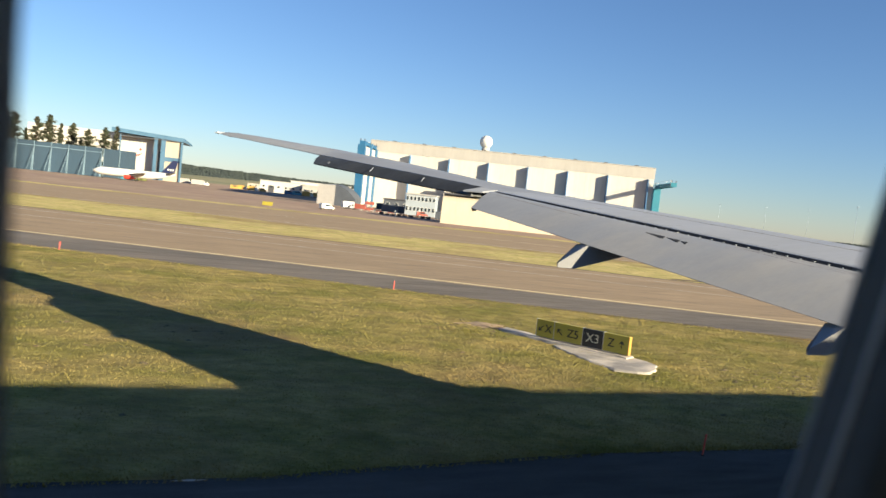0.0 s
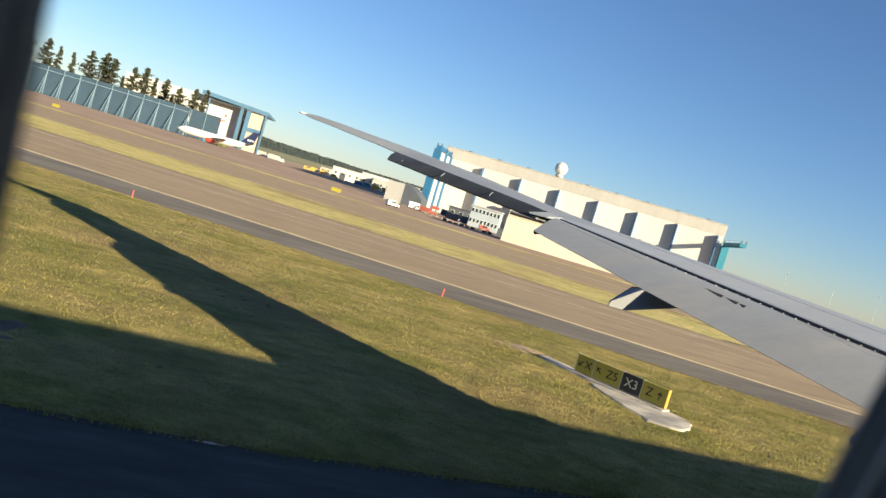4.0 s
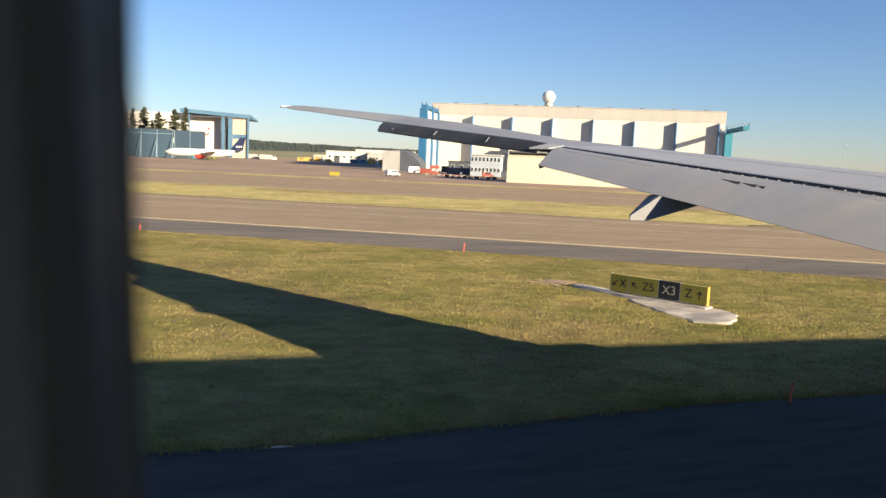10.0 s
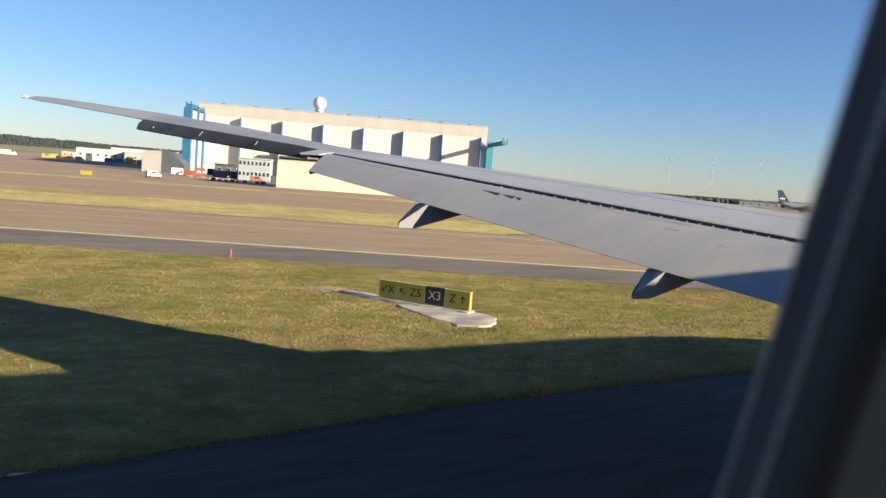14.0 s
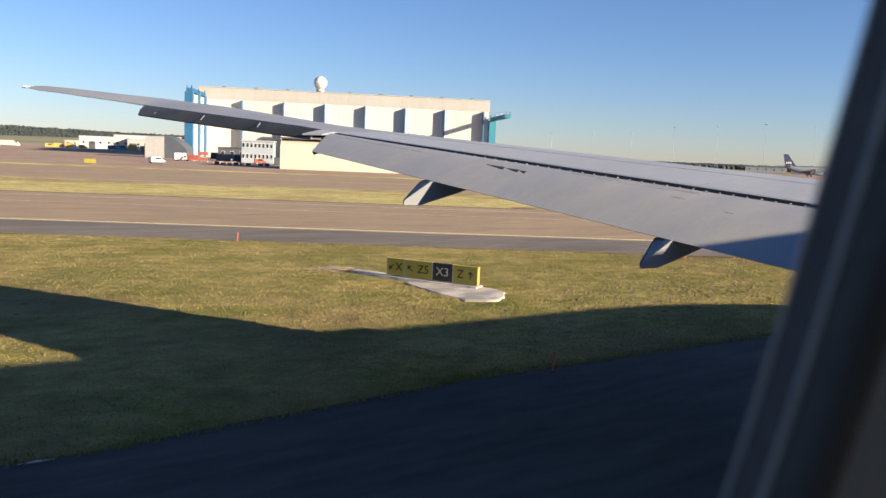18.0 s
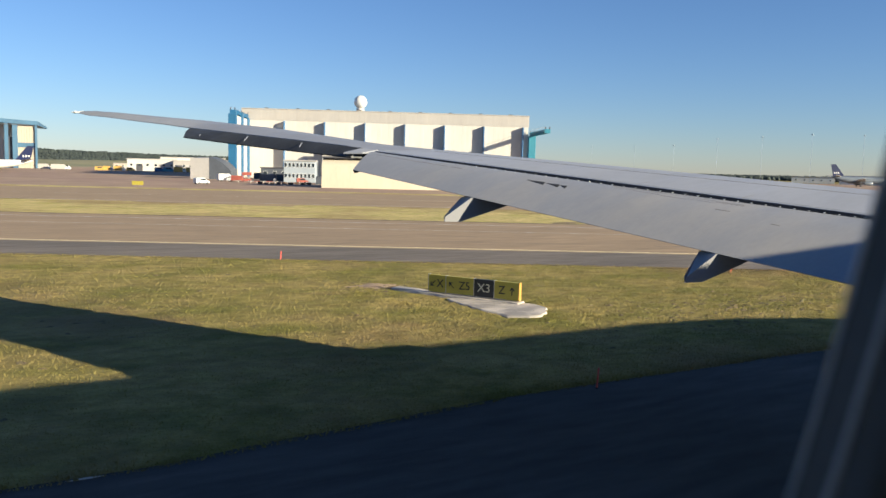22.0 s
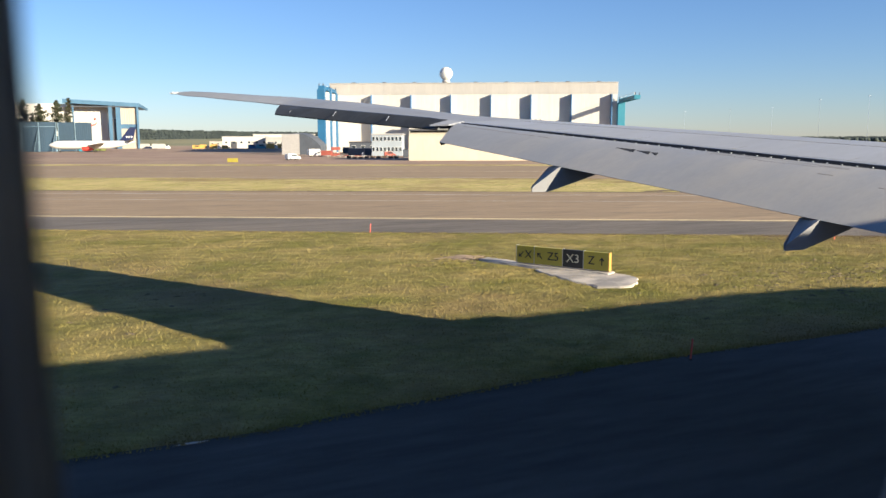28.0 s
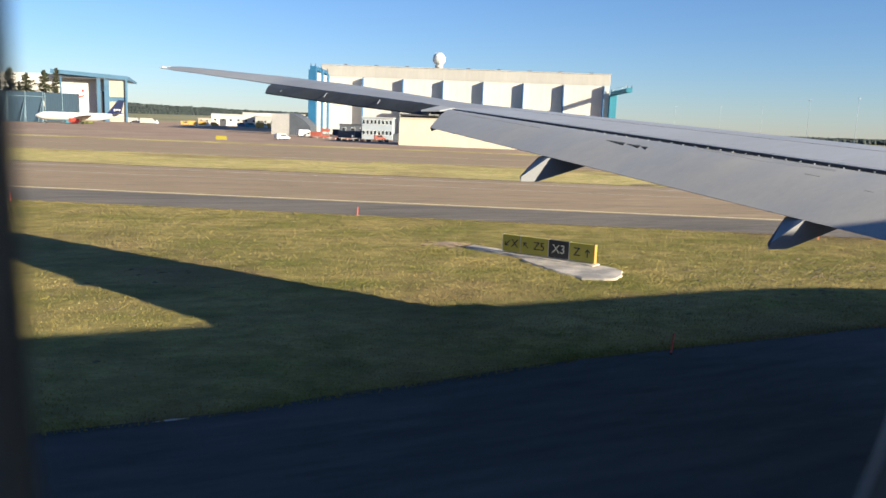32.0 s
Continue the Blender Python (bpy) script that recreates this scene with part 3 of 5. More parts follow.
def span_strip(name, f0, f1, y0, y1, mat, label, n=14, lift=0.006, on_flap=True):
    """A thin plate lying on the flap (or the wing) between two shares of its chord."""
    rings = []
    for i in range(n + 1):
        y = y0 + (y1 - y0) * i / n
        if on_flap:
            xg, zg = gap(y + 0.2)
            a = Vector((xg - 0.08, y + 0.2, zg - 0.075))
            xt, zt = te(y - 0.7)
            b = Vector((xt, y - 0.7, zt))

            def prof(u):
                pts = ((0.0, 0.0), (0.1, 0.088), (0.22, 0.158), (0.34, 0.192), (0.46, 0.198), (0.6, 0.178), (0.74, 0.132), (0.87, 0.072), (1.0, 0.0))
                for (u0, h0), (u1, h1) in zip(pts, pts[1:]):
                    if u <= u1:
                        return h0 + (h1 - h0) * (u - u0) / (u1 - u0)
                return 0

            p, q = (a.lerp(b, u) + Vector((0.35, 0, 0.93)) * (prof(u) + lift) for u in (f0, f1))
            d = Vector((0.35, 0, 0.93))
        else:
            s = section(y)
            pts = [Vector((s[k][0], y, s[k][1])) for k in range(3)]

            def top(u):
                return pts[0].lerp(pts[1], u * 2) if u < 0.5 else pts[1].lerp(pts[2], u * 2 - 1)

            d = Vector((0, 0, 1))
            p, q = top(f0) + d * lift, top(f1) + d * lift
        rings.append([p, q, q - d * 0.02, p - d * 0.02])
    part(name, loft(name, rings, mat, smooth=False), plane, label)


span_strip("seam", 0.42, 0.43, 19.0, 17.0, "grime", "thin dark seam on the flap")
for q in range(5):
    span_strip("stain", 0.13 + 0.012 * abs(q - 1), 0.27 - 0.02 * abs(q - 2), 13.3 - q * 0.5, 12.8 - q * 0.5, "streak", "brownish grime streak on the flap" if not q else "", 3, 0.002)
for y0, w in ((15.0, 0.4), (14.55, 0.28), (14.24, 0.13)):
    for q in range(4):
        f = 0.435 + 0.016 * (1 - q / 3)
        span_strip("vent_scoop", f, 0.448 + 0.0135 * q + 0.006, y0 - w * q / 4, y0 - w * (q + 1) / 4, "slot_dark", "small black vent scoop on the flap" if not q else "", 1, 0.012)
for y0, y1, u in ((16.9, 16.6, 0.42), (11.2, 10.95, 0.4), (10.2, 10.05, 0.5)):
    span_strip("scuff", u, u + 0.009, y0, y1, "grime", "dark scuff on the flap", 3)

# seven closed spoiler panels on top of the wing, with thin dark joints
edges = [19.2, 17.2, 15.2, 13.2, 11.2, 9.2, 7.4]
for y0, y1 in zip(edges, edges[1:]):
    span_strip("spoiler", 0.03, 0.62, y0, y1, "wing_metal", "closed grey spoiler panel", 6, 0.004, False)
for y0 in edges[1:-1]:
    span_strip("panel_joint", 0.03, 0.62, y0 + 0.008, y0 - 0.008, "streak", "fine dark joint between spoiler panels", 1, 0.0055, False)
span_strip("panel_joint", 0.64, 0.655, 19.2, 7.0, "grime", "fine dark joint along the wing skin", 14, 0.005, False)


# drooped aileron at the outer wing, the shade of its rear face painted as near-black
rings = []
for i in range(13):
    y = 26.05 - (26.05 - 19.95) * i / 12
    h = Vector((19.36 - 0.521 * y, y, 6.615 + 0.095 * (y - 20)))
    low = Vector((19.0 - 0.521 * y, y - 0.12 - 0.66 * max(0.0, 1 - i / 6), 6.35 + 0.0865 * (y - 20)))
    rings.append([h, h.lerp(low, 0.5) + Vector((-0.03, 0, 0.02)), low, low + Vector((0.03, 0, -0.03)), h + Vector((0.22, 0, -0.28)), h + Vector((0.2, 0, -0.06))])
part("aileron", loft("aileron", rings, "aileron_shade"), plane, "drooped aileron, rear-face shade put into its dark colour")
for y in (25.4, 23.7, 21.8):
    h = Vector((19.34 - 0.521 * y, y, 6.6 + 0.095 * (y - 20)))
    low = Vector((19.0 - 0.521 * y, y - 0.62, 6.38 + 0.0865 * (y - 20)))
    a, b = h.lerp(low, 0.15) + Vector((-0.03, -0.01, 0)), h.lerp(low, 0.72) + Vector((-0.05, -0.01, 0))
    part("hinge_arm", loft("hinge_arm", [[a + Vector((0, 0.007, 0)), a + Vector((0, -0.007, 0)), a + Vector((0.03, -0.007, 0)), a + Vector((0.03, 0.007, 0))], [b + Vector((0, 0.004, 0)), b + Vector((0, -0.004, 0)), b + Vector((0.03, -0.004, 0)), b + Vector((0.03, 0.004, 0))]], "wing_metal", smooth=False), plane, "pale hinge arm")
# kinked end plate between aileron and flap
part("flap_track_end", loft("flap_track_end", [[(8.95, 19.95, 6.6), (8.45, 19.98, 6.47), (8.45, 19.98, 6.43), (8.95, 19.95, 6.54)], [(9.25, 19.55, 6.56), (8.85, 19.62, 6.48), (8.85, 19.62, 6.44), (9.3, 19.55, 6.5)]], "wing_metal", smooth=False), plane, "pale plate at the flap's outer end")
part("flap_end_cap", loft("flap_end_cap", [[(9.1, 19.52, 6.4), (8.12, 18.55, 6.0), (8.16, 18.55, 5.93), (9.3, 19.5, 6.15)], [(9.12, 19.58, 6.4), (8.14, 18.61, 6.0), (8.18, 18.61, 5.93), (9.32, 19.56, 6.15)]], "slot_dark", smooth=False), plane, "dark end of the flap")


def fairing(y, x_rear, z_rear, label):
    """A faceted flap track fairing: broad above, a narrow keel below, cut off on a slant behind."""
    rings = []
    for d, w, keel, cut in ((0.0, 0.21, 0.012, 0.54), (0.4, 0.24, 0.05, 0.5), (1.1, 0.25, 0.08, 0.3), (2.0, 0.22, 0.08, 0.1), (3.0, 0.14, 0.05, 0), (3.7, 0.03, 0.02, 0)):
        zb = z_rear + max(0, d - 0.4) * 0.29
        xb, xt = x_rear + d, x_rear + d + cut
        zt = max(z_rear + 0.53 + (xt - x_rear - 0.54) * 0.22, zb + 0.1)
        zm = min(zb + 0.11, zt - 0.02)
        rings.append([(xt, y + w, zt), (xt, y - w, zt), (xb, y - keel - 0.02, zm), (xb, y - keel, zb), (xb, y + keel, zb), (xb, y + keel + 0.02, zm)])
    return part("flap_fairing", loft("flap_fairing", rings, "wing_paint"), plane, label)


fairing(15.3, 8.9, 4.93, "pale pointed flap track fairing under the wing")
fairing(10.25, 11.06, 4.14, "pale pointed flap track fairing under the wing")

# fuselage
FY, FZ, FR = -2.83, 5.45, 3.1


def fus_ring(x, r, dz=0.0, n=48):
    return [(x, FY + r * math.sin(2 * math.pi * i / n), FZ + dz + r * math.cos(2 * math.pi * i / n)) for i in range(n)]


fx = [(-22, 0.4, 1.6), (-19, 1.1, 1.2), (-15, 1.8, 0.8), (-10, 2.5, 0.4), (-6, 2.9, 0.1), (-4, 3.06, 0.02), (-2.5, 3.1, 0), (-0.55, 3.1, 0), (0.85, 3.1, 0)]
fx += [(1.2 + k * 0.265, 3.1, 0) for k in range(56)]
fx += [(17, 3.1, 0), (20, 3.1, 0), (30, 3.1, 0), (38, 3.1, 0), (42, 2.95, -0.05), (45, 2.6, -0.2), (47.5, 1.9, -0.5), (49, 1.1, -0.8), (49.8, 0.3, -1.0)]
rings = [fus_ring(*v) for v in fx]
skin = loft("fuselage", rings, "fuselage_paint")
bm = bmesh.new()
bm.from_mesh(skin)
hole = [f for f in bm.faces if -0.5 < f.calc_center_median().x < 0.8 and f.calc_center_median().y > FY + 2.6 and abs(f.calc_center_median().z - EYE) < 0.85]
for f in bm.faces:
    c = f.calc_center_median()
    if 1.2 < c.x < 15.7 and int((c.x - 1.2) / 0.265) % 2 and c.y < FY - 2.6 and 6.1 < c.z < 6.75:
        hole.append(f)
bmesh.ops.delete(bm, geom=hole, context="FACES")
bm.to_mesh(skin)
bm.free()
part("fuselage", skin, plane, "white painted fuselage")

part("cabin_floor", box("cabin_floor", (30, 5.4, 0.12), "cabin_panel", (6, FY, 4.75)), plane, "plain cabin floor")
# engine and wheels that carry it
nac = [[(x, 7.0 + r * math.cos(2 * math.pi * j / 24), 3.0 + r * math.sin(2 * math.pi * j / 24)) for j in range(24)] for x, r in ((17.5, 0.7), (18.5, 1.2), (20.5, 1.6), (23, 1.75), (24.6, 1.68), (25.0, 1.5), (24.6, 1.35), (23.5, 1.3))]
part("engine", loft("engine", nac, "fuselage_paint"), plane, "white engine nacelle under the wing")
part("pylon", box("pylon", (5.0, 0.4, 1.2), "fuselage_paint", (20.0, 7.0, 4.4), 0.1), plane)
for px, py, big in ((12.5, 2.7, 1), (12.5, -8.4, 1), (44.5, FY, 0)):
    part("gear_leg", rod("gear_leg", (px, py, 0.6), (px, py + (0 if not big else (-0.5 if py > 0 else 0.5)), 4.4 if big else 3.0), 0.16, "steel", 10), plane)
    for ox in ((-1.4, 0.0, 1.4) if big else (0.0,)):
        for oy in (-0.55, 0.55):
            part("wheel", rod("wheel", (px + ox, py + oy - 0.22, 0.655), (px + ox, py + oy + 0.22, 0.655), 0.64, "rubber", 20), plane, "black aircraft tyre")

# ---- cabin window, a hand's width from the eye ----
LEANK = 0.2


def wall_y(z):
    """The side wall leans inwards with height."""
    return 0.172 - LEANK * (z + 0.02)


def opening(grow, depth, n=72):
    """One rim of the window opening, grown outwards and pushed towards the outside."""
    cx, cz, hx, hz = 0.1265, 0.03, 0.1425 + grow, 0.27 + grow
    out = []
    for i in range(n):
        a = 2 * math.pi * i / n
        c, s = math.cos(a), math.sin(a)
        p = 2 / 4.2
        x = cx + hx * math.copysign(abs(c) ** p, c)
        z = cz + hz * math.copysign(abs(s) ** p, s)
        out.append((x, wall_y(z) + depth, EYE + z))
    return out


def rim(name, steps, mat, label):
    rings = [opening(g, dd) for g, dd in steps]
    # pale rims split in two: the aft half is coloured dark as painted shade
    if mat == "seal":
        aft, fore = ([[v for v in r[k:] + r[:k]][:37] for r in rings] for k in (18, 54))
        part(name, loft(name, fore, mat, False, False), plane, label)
        part(name, loft(name, aft, "cabin_dark", False, False), plane, "aft side of the window rim, shade put into its dark colour")
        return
    part(name, loft(name, rings, mat, True, False), plane, label)


# lip and seal: bright edge lines come from their pale colour
rim("window_lip", [(0.0, 0.002), (-0.0012, 0.001), (-0.0008, -0.0003), (0.0005, -0.0003)], "seal", "outer edge of the cabin window, highlight put into its pale colour")
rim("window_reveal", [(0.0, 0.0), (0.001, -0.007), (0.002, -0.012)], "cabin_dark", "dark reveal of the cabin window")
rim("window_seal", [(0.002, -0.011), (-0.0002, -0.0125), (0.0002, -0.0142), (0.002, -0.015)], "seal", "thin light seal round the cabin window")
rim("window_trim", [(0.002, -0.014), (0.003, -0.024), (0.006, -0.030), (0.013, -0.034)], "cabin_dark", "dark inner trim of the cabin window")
inner, outer = opening(0.012, -0.0335), []
for i in range(72):
    a = 2 * math.pi * i / 72
    z = 0.03 + 0.5 * math.sin(a)
    outer.append((0.1265 + 0.5 * math.cos(a), wall_y(z) - 0.04, EYE + z))
part("side_panel", loft("side_panel", [inner, opening(0.05, -0.037), outer, [(x, y + 0.02, z) for x, y, z in outer], opening(0.06, -0.018), opening(0.02, -0.014)], "cabin_panel", True, False), plane, "pale grey cabin side panel")


def skin_y(z):
    return FY + math.sqrt(FR * FR - (z - FZ) ** 2)


def skin_patch():
    """The fuselage skin round the seat window, between the window's cut-out and the neighbouring frames."""
    cx, cz = 0.1265, EYE + 0.03
    rings = []
    for u in (0.0, 0.25, 0.5, 0.75, 1.0):
        ring = []
        for x, _, z in opening(0.17, 0.0):
            dx, dz = x - cx, z - cz
            k = min((0.71 if dx > 0 else 0.69) / max(abs(dx), 1e-6), 0.95 / max(abs(dz), 1e-6))
            px, pz = cx + dx * (1 + (k - 1) * u), cz + dz * (1 + (k - 1) * u)
            ring.append((px, skin_y(pz) + 0.004, pz))
        rings.append(ring)
    inner = [(x, y - 0.03, z) for x, y, z in rings[0]]
    part("window_surround", loft("window_surround", [inner] + rings, "fuselage_paint", True, False), plane, "white outer skin round the seat window")


skin_patch()


# ---- signs and markers on the field ----
def frame_at(p, q):
    """A pose at the middle of p and q whose x axis runs from p to q, standing upright."""
    p, q = Vector(p), Vector(q)
    d = (q - p).normalized()
    m = Matrix(((d.x, -d.y, 0, 0), (d.y, d.x, 0, 0), (0, 0, 1, 0), (0, 0, 0, 1)))
    return Matrix.Translation((p + q) / 2) @ m


def arrow(parent, m, size, mat):
    """A flat arrow that points along the pose's own y."""
    s = size
    pts = [(-0.06, -0.5), (0.06, -0.5), (0.06, 0.22), (0.26, 0.02), (0.34, 0.12), (0, 0.5), (-0.34, 0.12), (-0.26, 0.02), (-0.06, 0.22)]
    verts = [(x * s, y * s, 0.006) for x, y in pts] + [(x * s, y * s, -0.006) for x, y in pts]
    n = len(pts)
    faces = [(0, 1, 2, 8), (2, 3, 4, 5), (2, 5, 8), (8, 5, 6, 7)] + [(i, i + n, (i + 1) % n + n, (i + 1) % n) for i in range(n)]
    part("arrow", mesh_from("arrow", verts, faces, mat), parent, "", m)


def guidance_sign():
    p, q = (18.4, 33.5, 0.05), (21.1, 28.75, 0.05)
    t = thing("taxiway_sign", "yellow taxiway guidance sign with one black panel on a concrete slab", "sign", frame_at(p, q))
    x = -2.37
    for w, text, ang, side, back, ink in ((0.96, "X", 135, -1, "sign_yellow", "sign_black"), (1.5, "Z5", 45, -1, "sign_yellow", "sign_black"), (1.05, "X3", None, 0, "sign_black", "sign_text"), (1.23, "Z", 0, 1, "sign_yellow", "sign_black")):
        c = x + w / 2
        pan = part("panel", box("panel", (w - 0.025, 0.2, 0.81), back, (0, 0, 0), 0.015), t, "black panel" if back == "sign_black" else "yellow panel", pose(c, 0, 0.2))
        if ang is None:
            words("lettering", text, 0.56, ink, pose(0, -0.108, 0.405, 90, 0, 0), pan)
        else:
            words("lettering", text, 0.54, ink, pose(-side * w * (0.18 if text != "Z5" else 0.17), -0.108, 0.405, 90, 0, 0), pan)
            arrow(pan, pose(side * w * (0.24 if text != "Z5" else 0.3), -0.108, 0.405, 90, 0, 0) @ pose(0, 0, 0, 0, 0, ang), 0.37, ink)
        x += w
    for k in range(4):
        part("frame_edge", box("frame_edge", (0.03, 0.215, 0.83), "steel", (0, 0, 0)), t, "", pose(-2.37 + (0.0, 0.96, 2.46, 3.51)[k], 0, 0.195))
    part("end_plate", box("end_plate", (0.05, 0.24, 0.83), "orange_paint", (0, 0, 0), 0.01), t, "bright yellow end plate", pose(2.39, 0, 0.19))
    for k in range(6):
        part("post", rod("post", (-2.1 + k * 0.84, 0, 0.02), (-2.1 + k * 0.84, 0, 0.22), 0.04, "steel"), t)
    corners = [(-0.9, -0.95), (0.6, -1.9), (2.2, -2.75), (3.3, -3.0), (4.1, -2.6), (4.35, -1.5), (3.7, -0.2), (2.7, 0.25), (-0.3, -0.25)]
    slab = []
    for (x0, y0), (x1, y1) in zip(corners, corners[1:] + corners[:1]):
        k = max(2, int(math.hypot(x1 - x0, y1 - y0) / 0.22))
        for i in range(k):
            x, y = x0 + (x1 - x0) * i / k, y0 + (y1 - y0) * i / k
            slab.append((x + 0.14 * noise.noise((x * 1.7, y * 1.7, 3.0)) + 0.05 * noise.noise((x * 5, y * 5, 4.0)), y + 0.14 * noise.noise((x * 1.7, y * 1.7, 9.0)) + 0.05 * noise.noise((x * 4.5, y * 4.5, 6.0))))
    n = len(slab)
    m = frame_at(p, q)
    verts = [(x, y, 0.1) for x, y in slab] + [(x * 1.015, y * 1.05, 0.05) for x, y in slab] + [(x * 1.02, y * 1.06, -0.2) for x, y in slab]
    me = mesh_from("slab", verts, [tuple(range(n))] + [(j * n + i, j * n + (i + 1) % n, (j + 1) * n + (i + 1) % n, (j + 1) * n + i) for i in range(n) for j in (0, 1)], "concrete")
    s = new("concrete_slab", me)
    s.matrix_basis = m.copy()
    tagged(s, "pale weathered concrete slab before the sign", "slab", "", "structure")
    ring = []
    for k in range(25):
        x = -4.5 + 7.0 * k / 24
        e = 0.05 * noise.noise((x * 1.3, 2.0, 5.0))
        y = 0.02 + 0.11 * max(0.0, -1.5 - x) + e
        ring.append([(x, y - 0.62, -0.2), (x, y - 0.42, 0.15 + e * 0.5), (x, y + 0.27, 0.165 + e * 0.5), (x, y + 0.3, -0.2)])
    s = new("concrete_footing", loft("footing", ring, "concrete", smooth=False))
    s.matrix_basis = m.copy()
    tagged(s, "raised pale concrete footing beam under the sign", "footing", "", "structure")


guidance_sign()
dirt_patch(17.2, 36.3, 1.05, 3, "sandy bare earth at the end of the sign's footing", "sand", 0.03)
dirt_patch(17.75, 35.35, 0.33, 6, "dark damp hole in the soil beside the footing", "dirt", 0.07)
dirt_patch(60.5, 74.8, 1.3, 17, "dark drain hollow in the grass strip", "dirt", 0.05, 2.2)


dirt_patch(1.6, 16.2, 0.1, 41, "pale gravel washed onto the edge of the asphalt", "concrete", 0.02, 7.0)


def round_sign(rng, n):
    """Longer clumps of grass round the concrete of the sign."""
    a = rng.uniform(0, 2 * np.pi, n)
    k = 1.0 + np.abs(rng.normal(0, 0.3, n)) + 0.15 * np.sin(a * 7)
    x, y = 0.1 + 4.9 * k * np.cos(a), -1.1 + 2.1 * k * np.sin(a)
    ok = (y < -0.9 - 0.45 * (x + 0.9)) | (x > 3.4) | (y > 0.9)
    x, y = x[ok], y[ok]
    return np.stack([19.75 + x * 0.494 + y * 0.869, 31.125 - x * 0.869 + y * 0.494], 1)


grass_tufts("grass_clumps", 4200, round_sign, 0.02, 0.07, 15, "ragged darker grass clumps round the sign's concrete", True)


def clods(name, cx, cy, rx, ry, n, seed, label):
    """Loose lumps of dry earth and matted straw, scattered thinly."""
    rng = np.random.default_rng(seed)
    V, Fc = [], []
    for i in range(n):
        x, y = cx + rng.normal(0, rx), cy + rng.normal(0, ry)
        r = rng.uniform(0.03, 0.12)
        z = lump(x, y)
        b = len(V)
        for j in range(7):
            a = 2 * math.pi * j / 7 + rng.uniform(-0.3, 0.3)
            q = r * rng.uniform(0.8, 1.7)
            V.append((x + q * math.cos(a) * 1.6, y + q * math.sin(a), z - 0.02))
        V.append((x + rng.normal(0, r * 0.4), y + rng.normal(0, r * 0.4), z + r * rng.uniform(0.25, 0.6)))
        Fc += [(b + j, b + (j + 1) % 7, b + 7) for j in range(7)]
    tagged(new(name, mesh_from(name, V, Fc, "clod")), label, "soil", "", "stuff")


clods("earth_clods", 30, 24.8, 5.0, 1.7, 420, 3, "loose brown earth clods and matted straw in the grass")
clods("earth_clods", 16.8, 35.6, 1.5, 1.0, 90, 4, "loose brown earth clods beside the sign's footing")
clods("earth_clods", 2, 33, 16, 7, 160, 5, "thinly scattered brown clods and straw on the field")
dirt_patch(-6, 21, 1.8, 9, "bare sandy earth in the grass")
dirt_patch(-18, 27, 2.2, 12)


def marker(x, y, h=0.95):
    t = thing("edge_marker", "thin orange-red plastic edge marker standing in the grass", "marker", pose(x, y, 0.0), "edge markers")
    part("stake", box("stake", (0.065, 0.03, h), "marker_red", (0, 0, 0), 0.012, pose(0, 0, 0, 3, 2, 20)), t)
    part("base", rod("base", (0, 0, -0.01), (0, 0, 0.05), 0.06, "rubber"), t)


for x, y in ((14.95, 16.9), (16.6, 49.3), (40.2, 33.6), (47.2, 28.6), (-4.0, 60.3), (-17, 17.2), (35.2, 16.9), (-30, 73)):
    marker(x, y, 0.62)


def panel_sign(p, q, n, h, back, label, z0=0.25, fins=True):
    """A long sign of n panels seen from behind, with its posts and stiffeners."""
    t = thing("taxiway_sign", label, "sign", frame_at(p, q), "taxiway signs")
    L = (Vector(q) - Vector(p)).length
    w = L / n
    for i in range(n):
        c = -L / 2 + w * (i + 0.5)
        part("panel", box("panel", (w - 0.04, 0.18, h), back, (0, 0, 0), 0.015), t, "", pose(c, 0, z0))
        if fins:
            part("stiffener", box("stiffener", (0.05, 0.1, h), "wall_grey", (0, 0, 0)), t, "", pose(c - w / 2 + 0.03, -0.13, z0))
        part("post", rod("post", (c, 0, -0.02), (c, 0, z0 + 0.02), 0.04, "steel"), t)
    return t


panel_sign(tuple(at(30, 96.5)), tuple(at(33.2, 96.2)), 2, 1.1, "clad_beige", "greenish back of a small taxiway sign on the grass strip")
panel_sign((-50.6, 31.0, 0), (-50.0, 30.1, 0), 2, 0.8, "sign_black", "small dark taxiway sign with orange posts in the grass")
panel_sign(tuple(at(51, 103.8)), tuple(at(56, 103.2)), 6, 1.1, "sign_orange", "long orange taxiway sign of six panels")
panel_sign((-16.3, 32.4, 0), (-16.8, 28.2, 0), 4, 1.0, "sign_orange", "long orange-brown taxiway sign seen from behind")
panel_sign(tuple(at(-160, 199)), tuple(at(-157.6, 199)), 1, 0.9, "sign_yellow", "small yellow sign beside the apron", 0.3, False)
panel_sign(tuple(at(-73.4, 200)), tuple(at(-70.6, 200)), 2, 1.0, "sign_yellow", "small yellow sign beside the apron", 0.3, False)
panel_sign(tuple(at(-92, 101)), tuple(at(-89.5, 100.5)), 2, 1.0, "sign_orange", "small orange taxiway sign on the grass strip")
panel_sign(tuple(at(-104, 106)), tuple(at(-103, 106)), 1, 1.1, "sign_orange", "small orange taxiway sign on the grass strip")
t = thing("marker_post", "short cylindrical orange and grey marker post in the grass", "marker", pose(-25.4, 71.0, 0))
part("body", rod("body", (0, 0, 0), (0, 0, 0.9), 0.25, "sign_orange", 14), t)
part("cap", rod("cap", (0, 0, 0.9), (0, 0, 1.02), 0.27, "wall_grey", 14), t)


# ---- the big white hangar with the radome ----
HB = 26.0
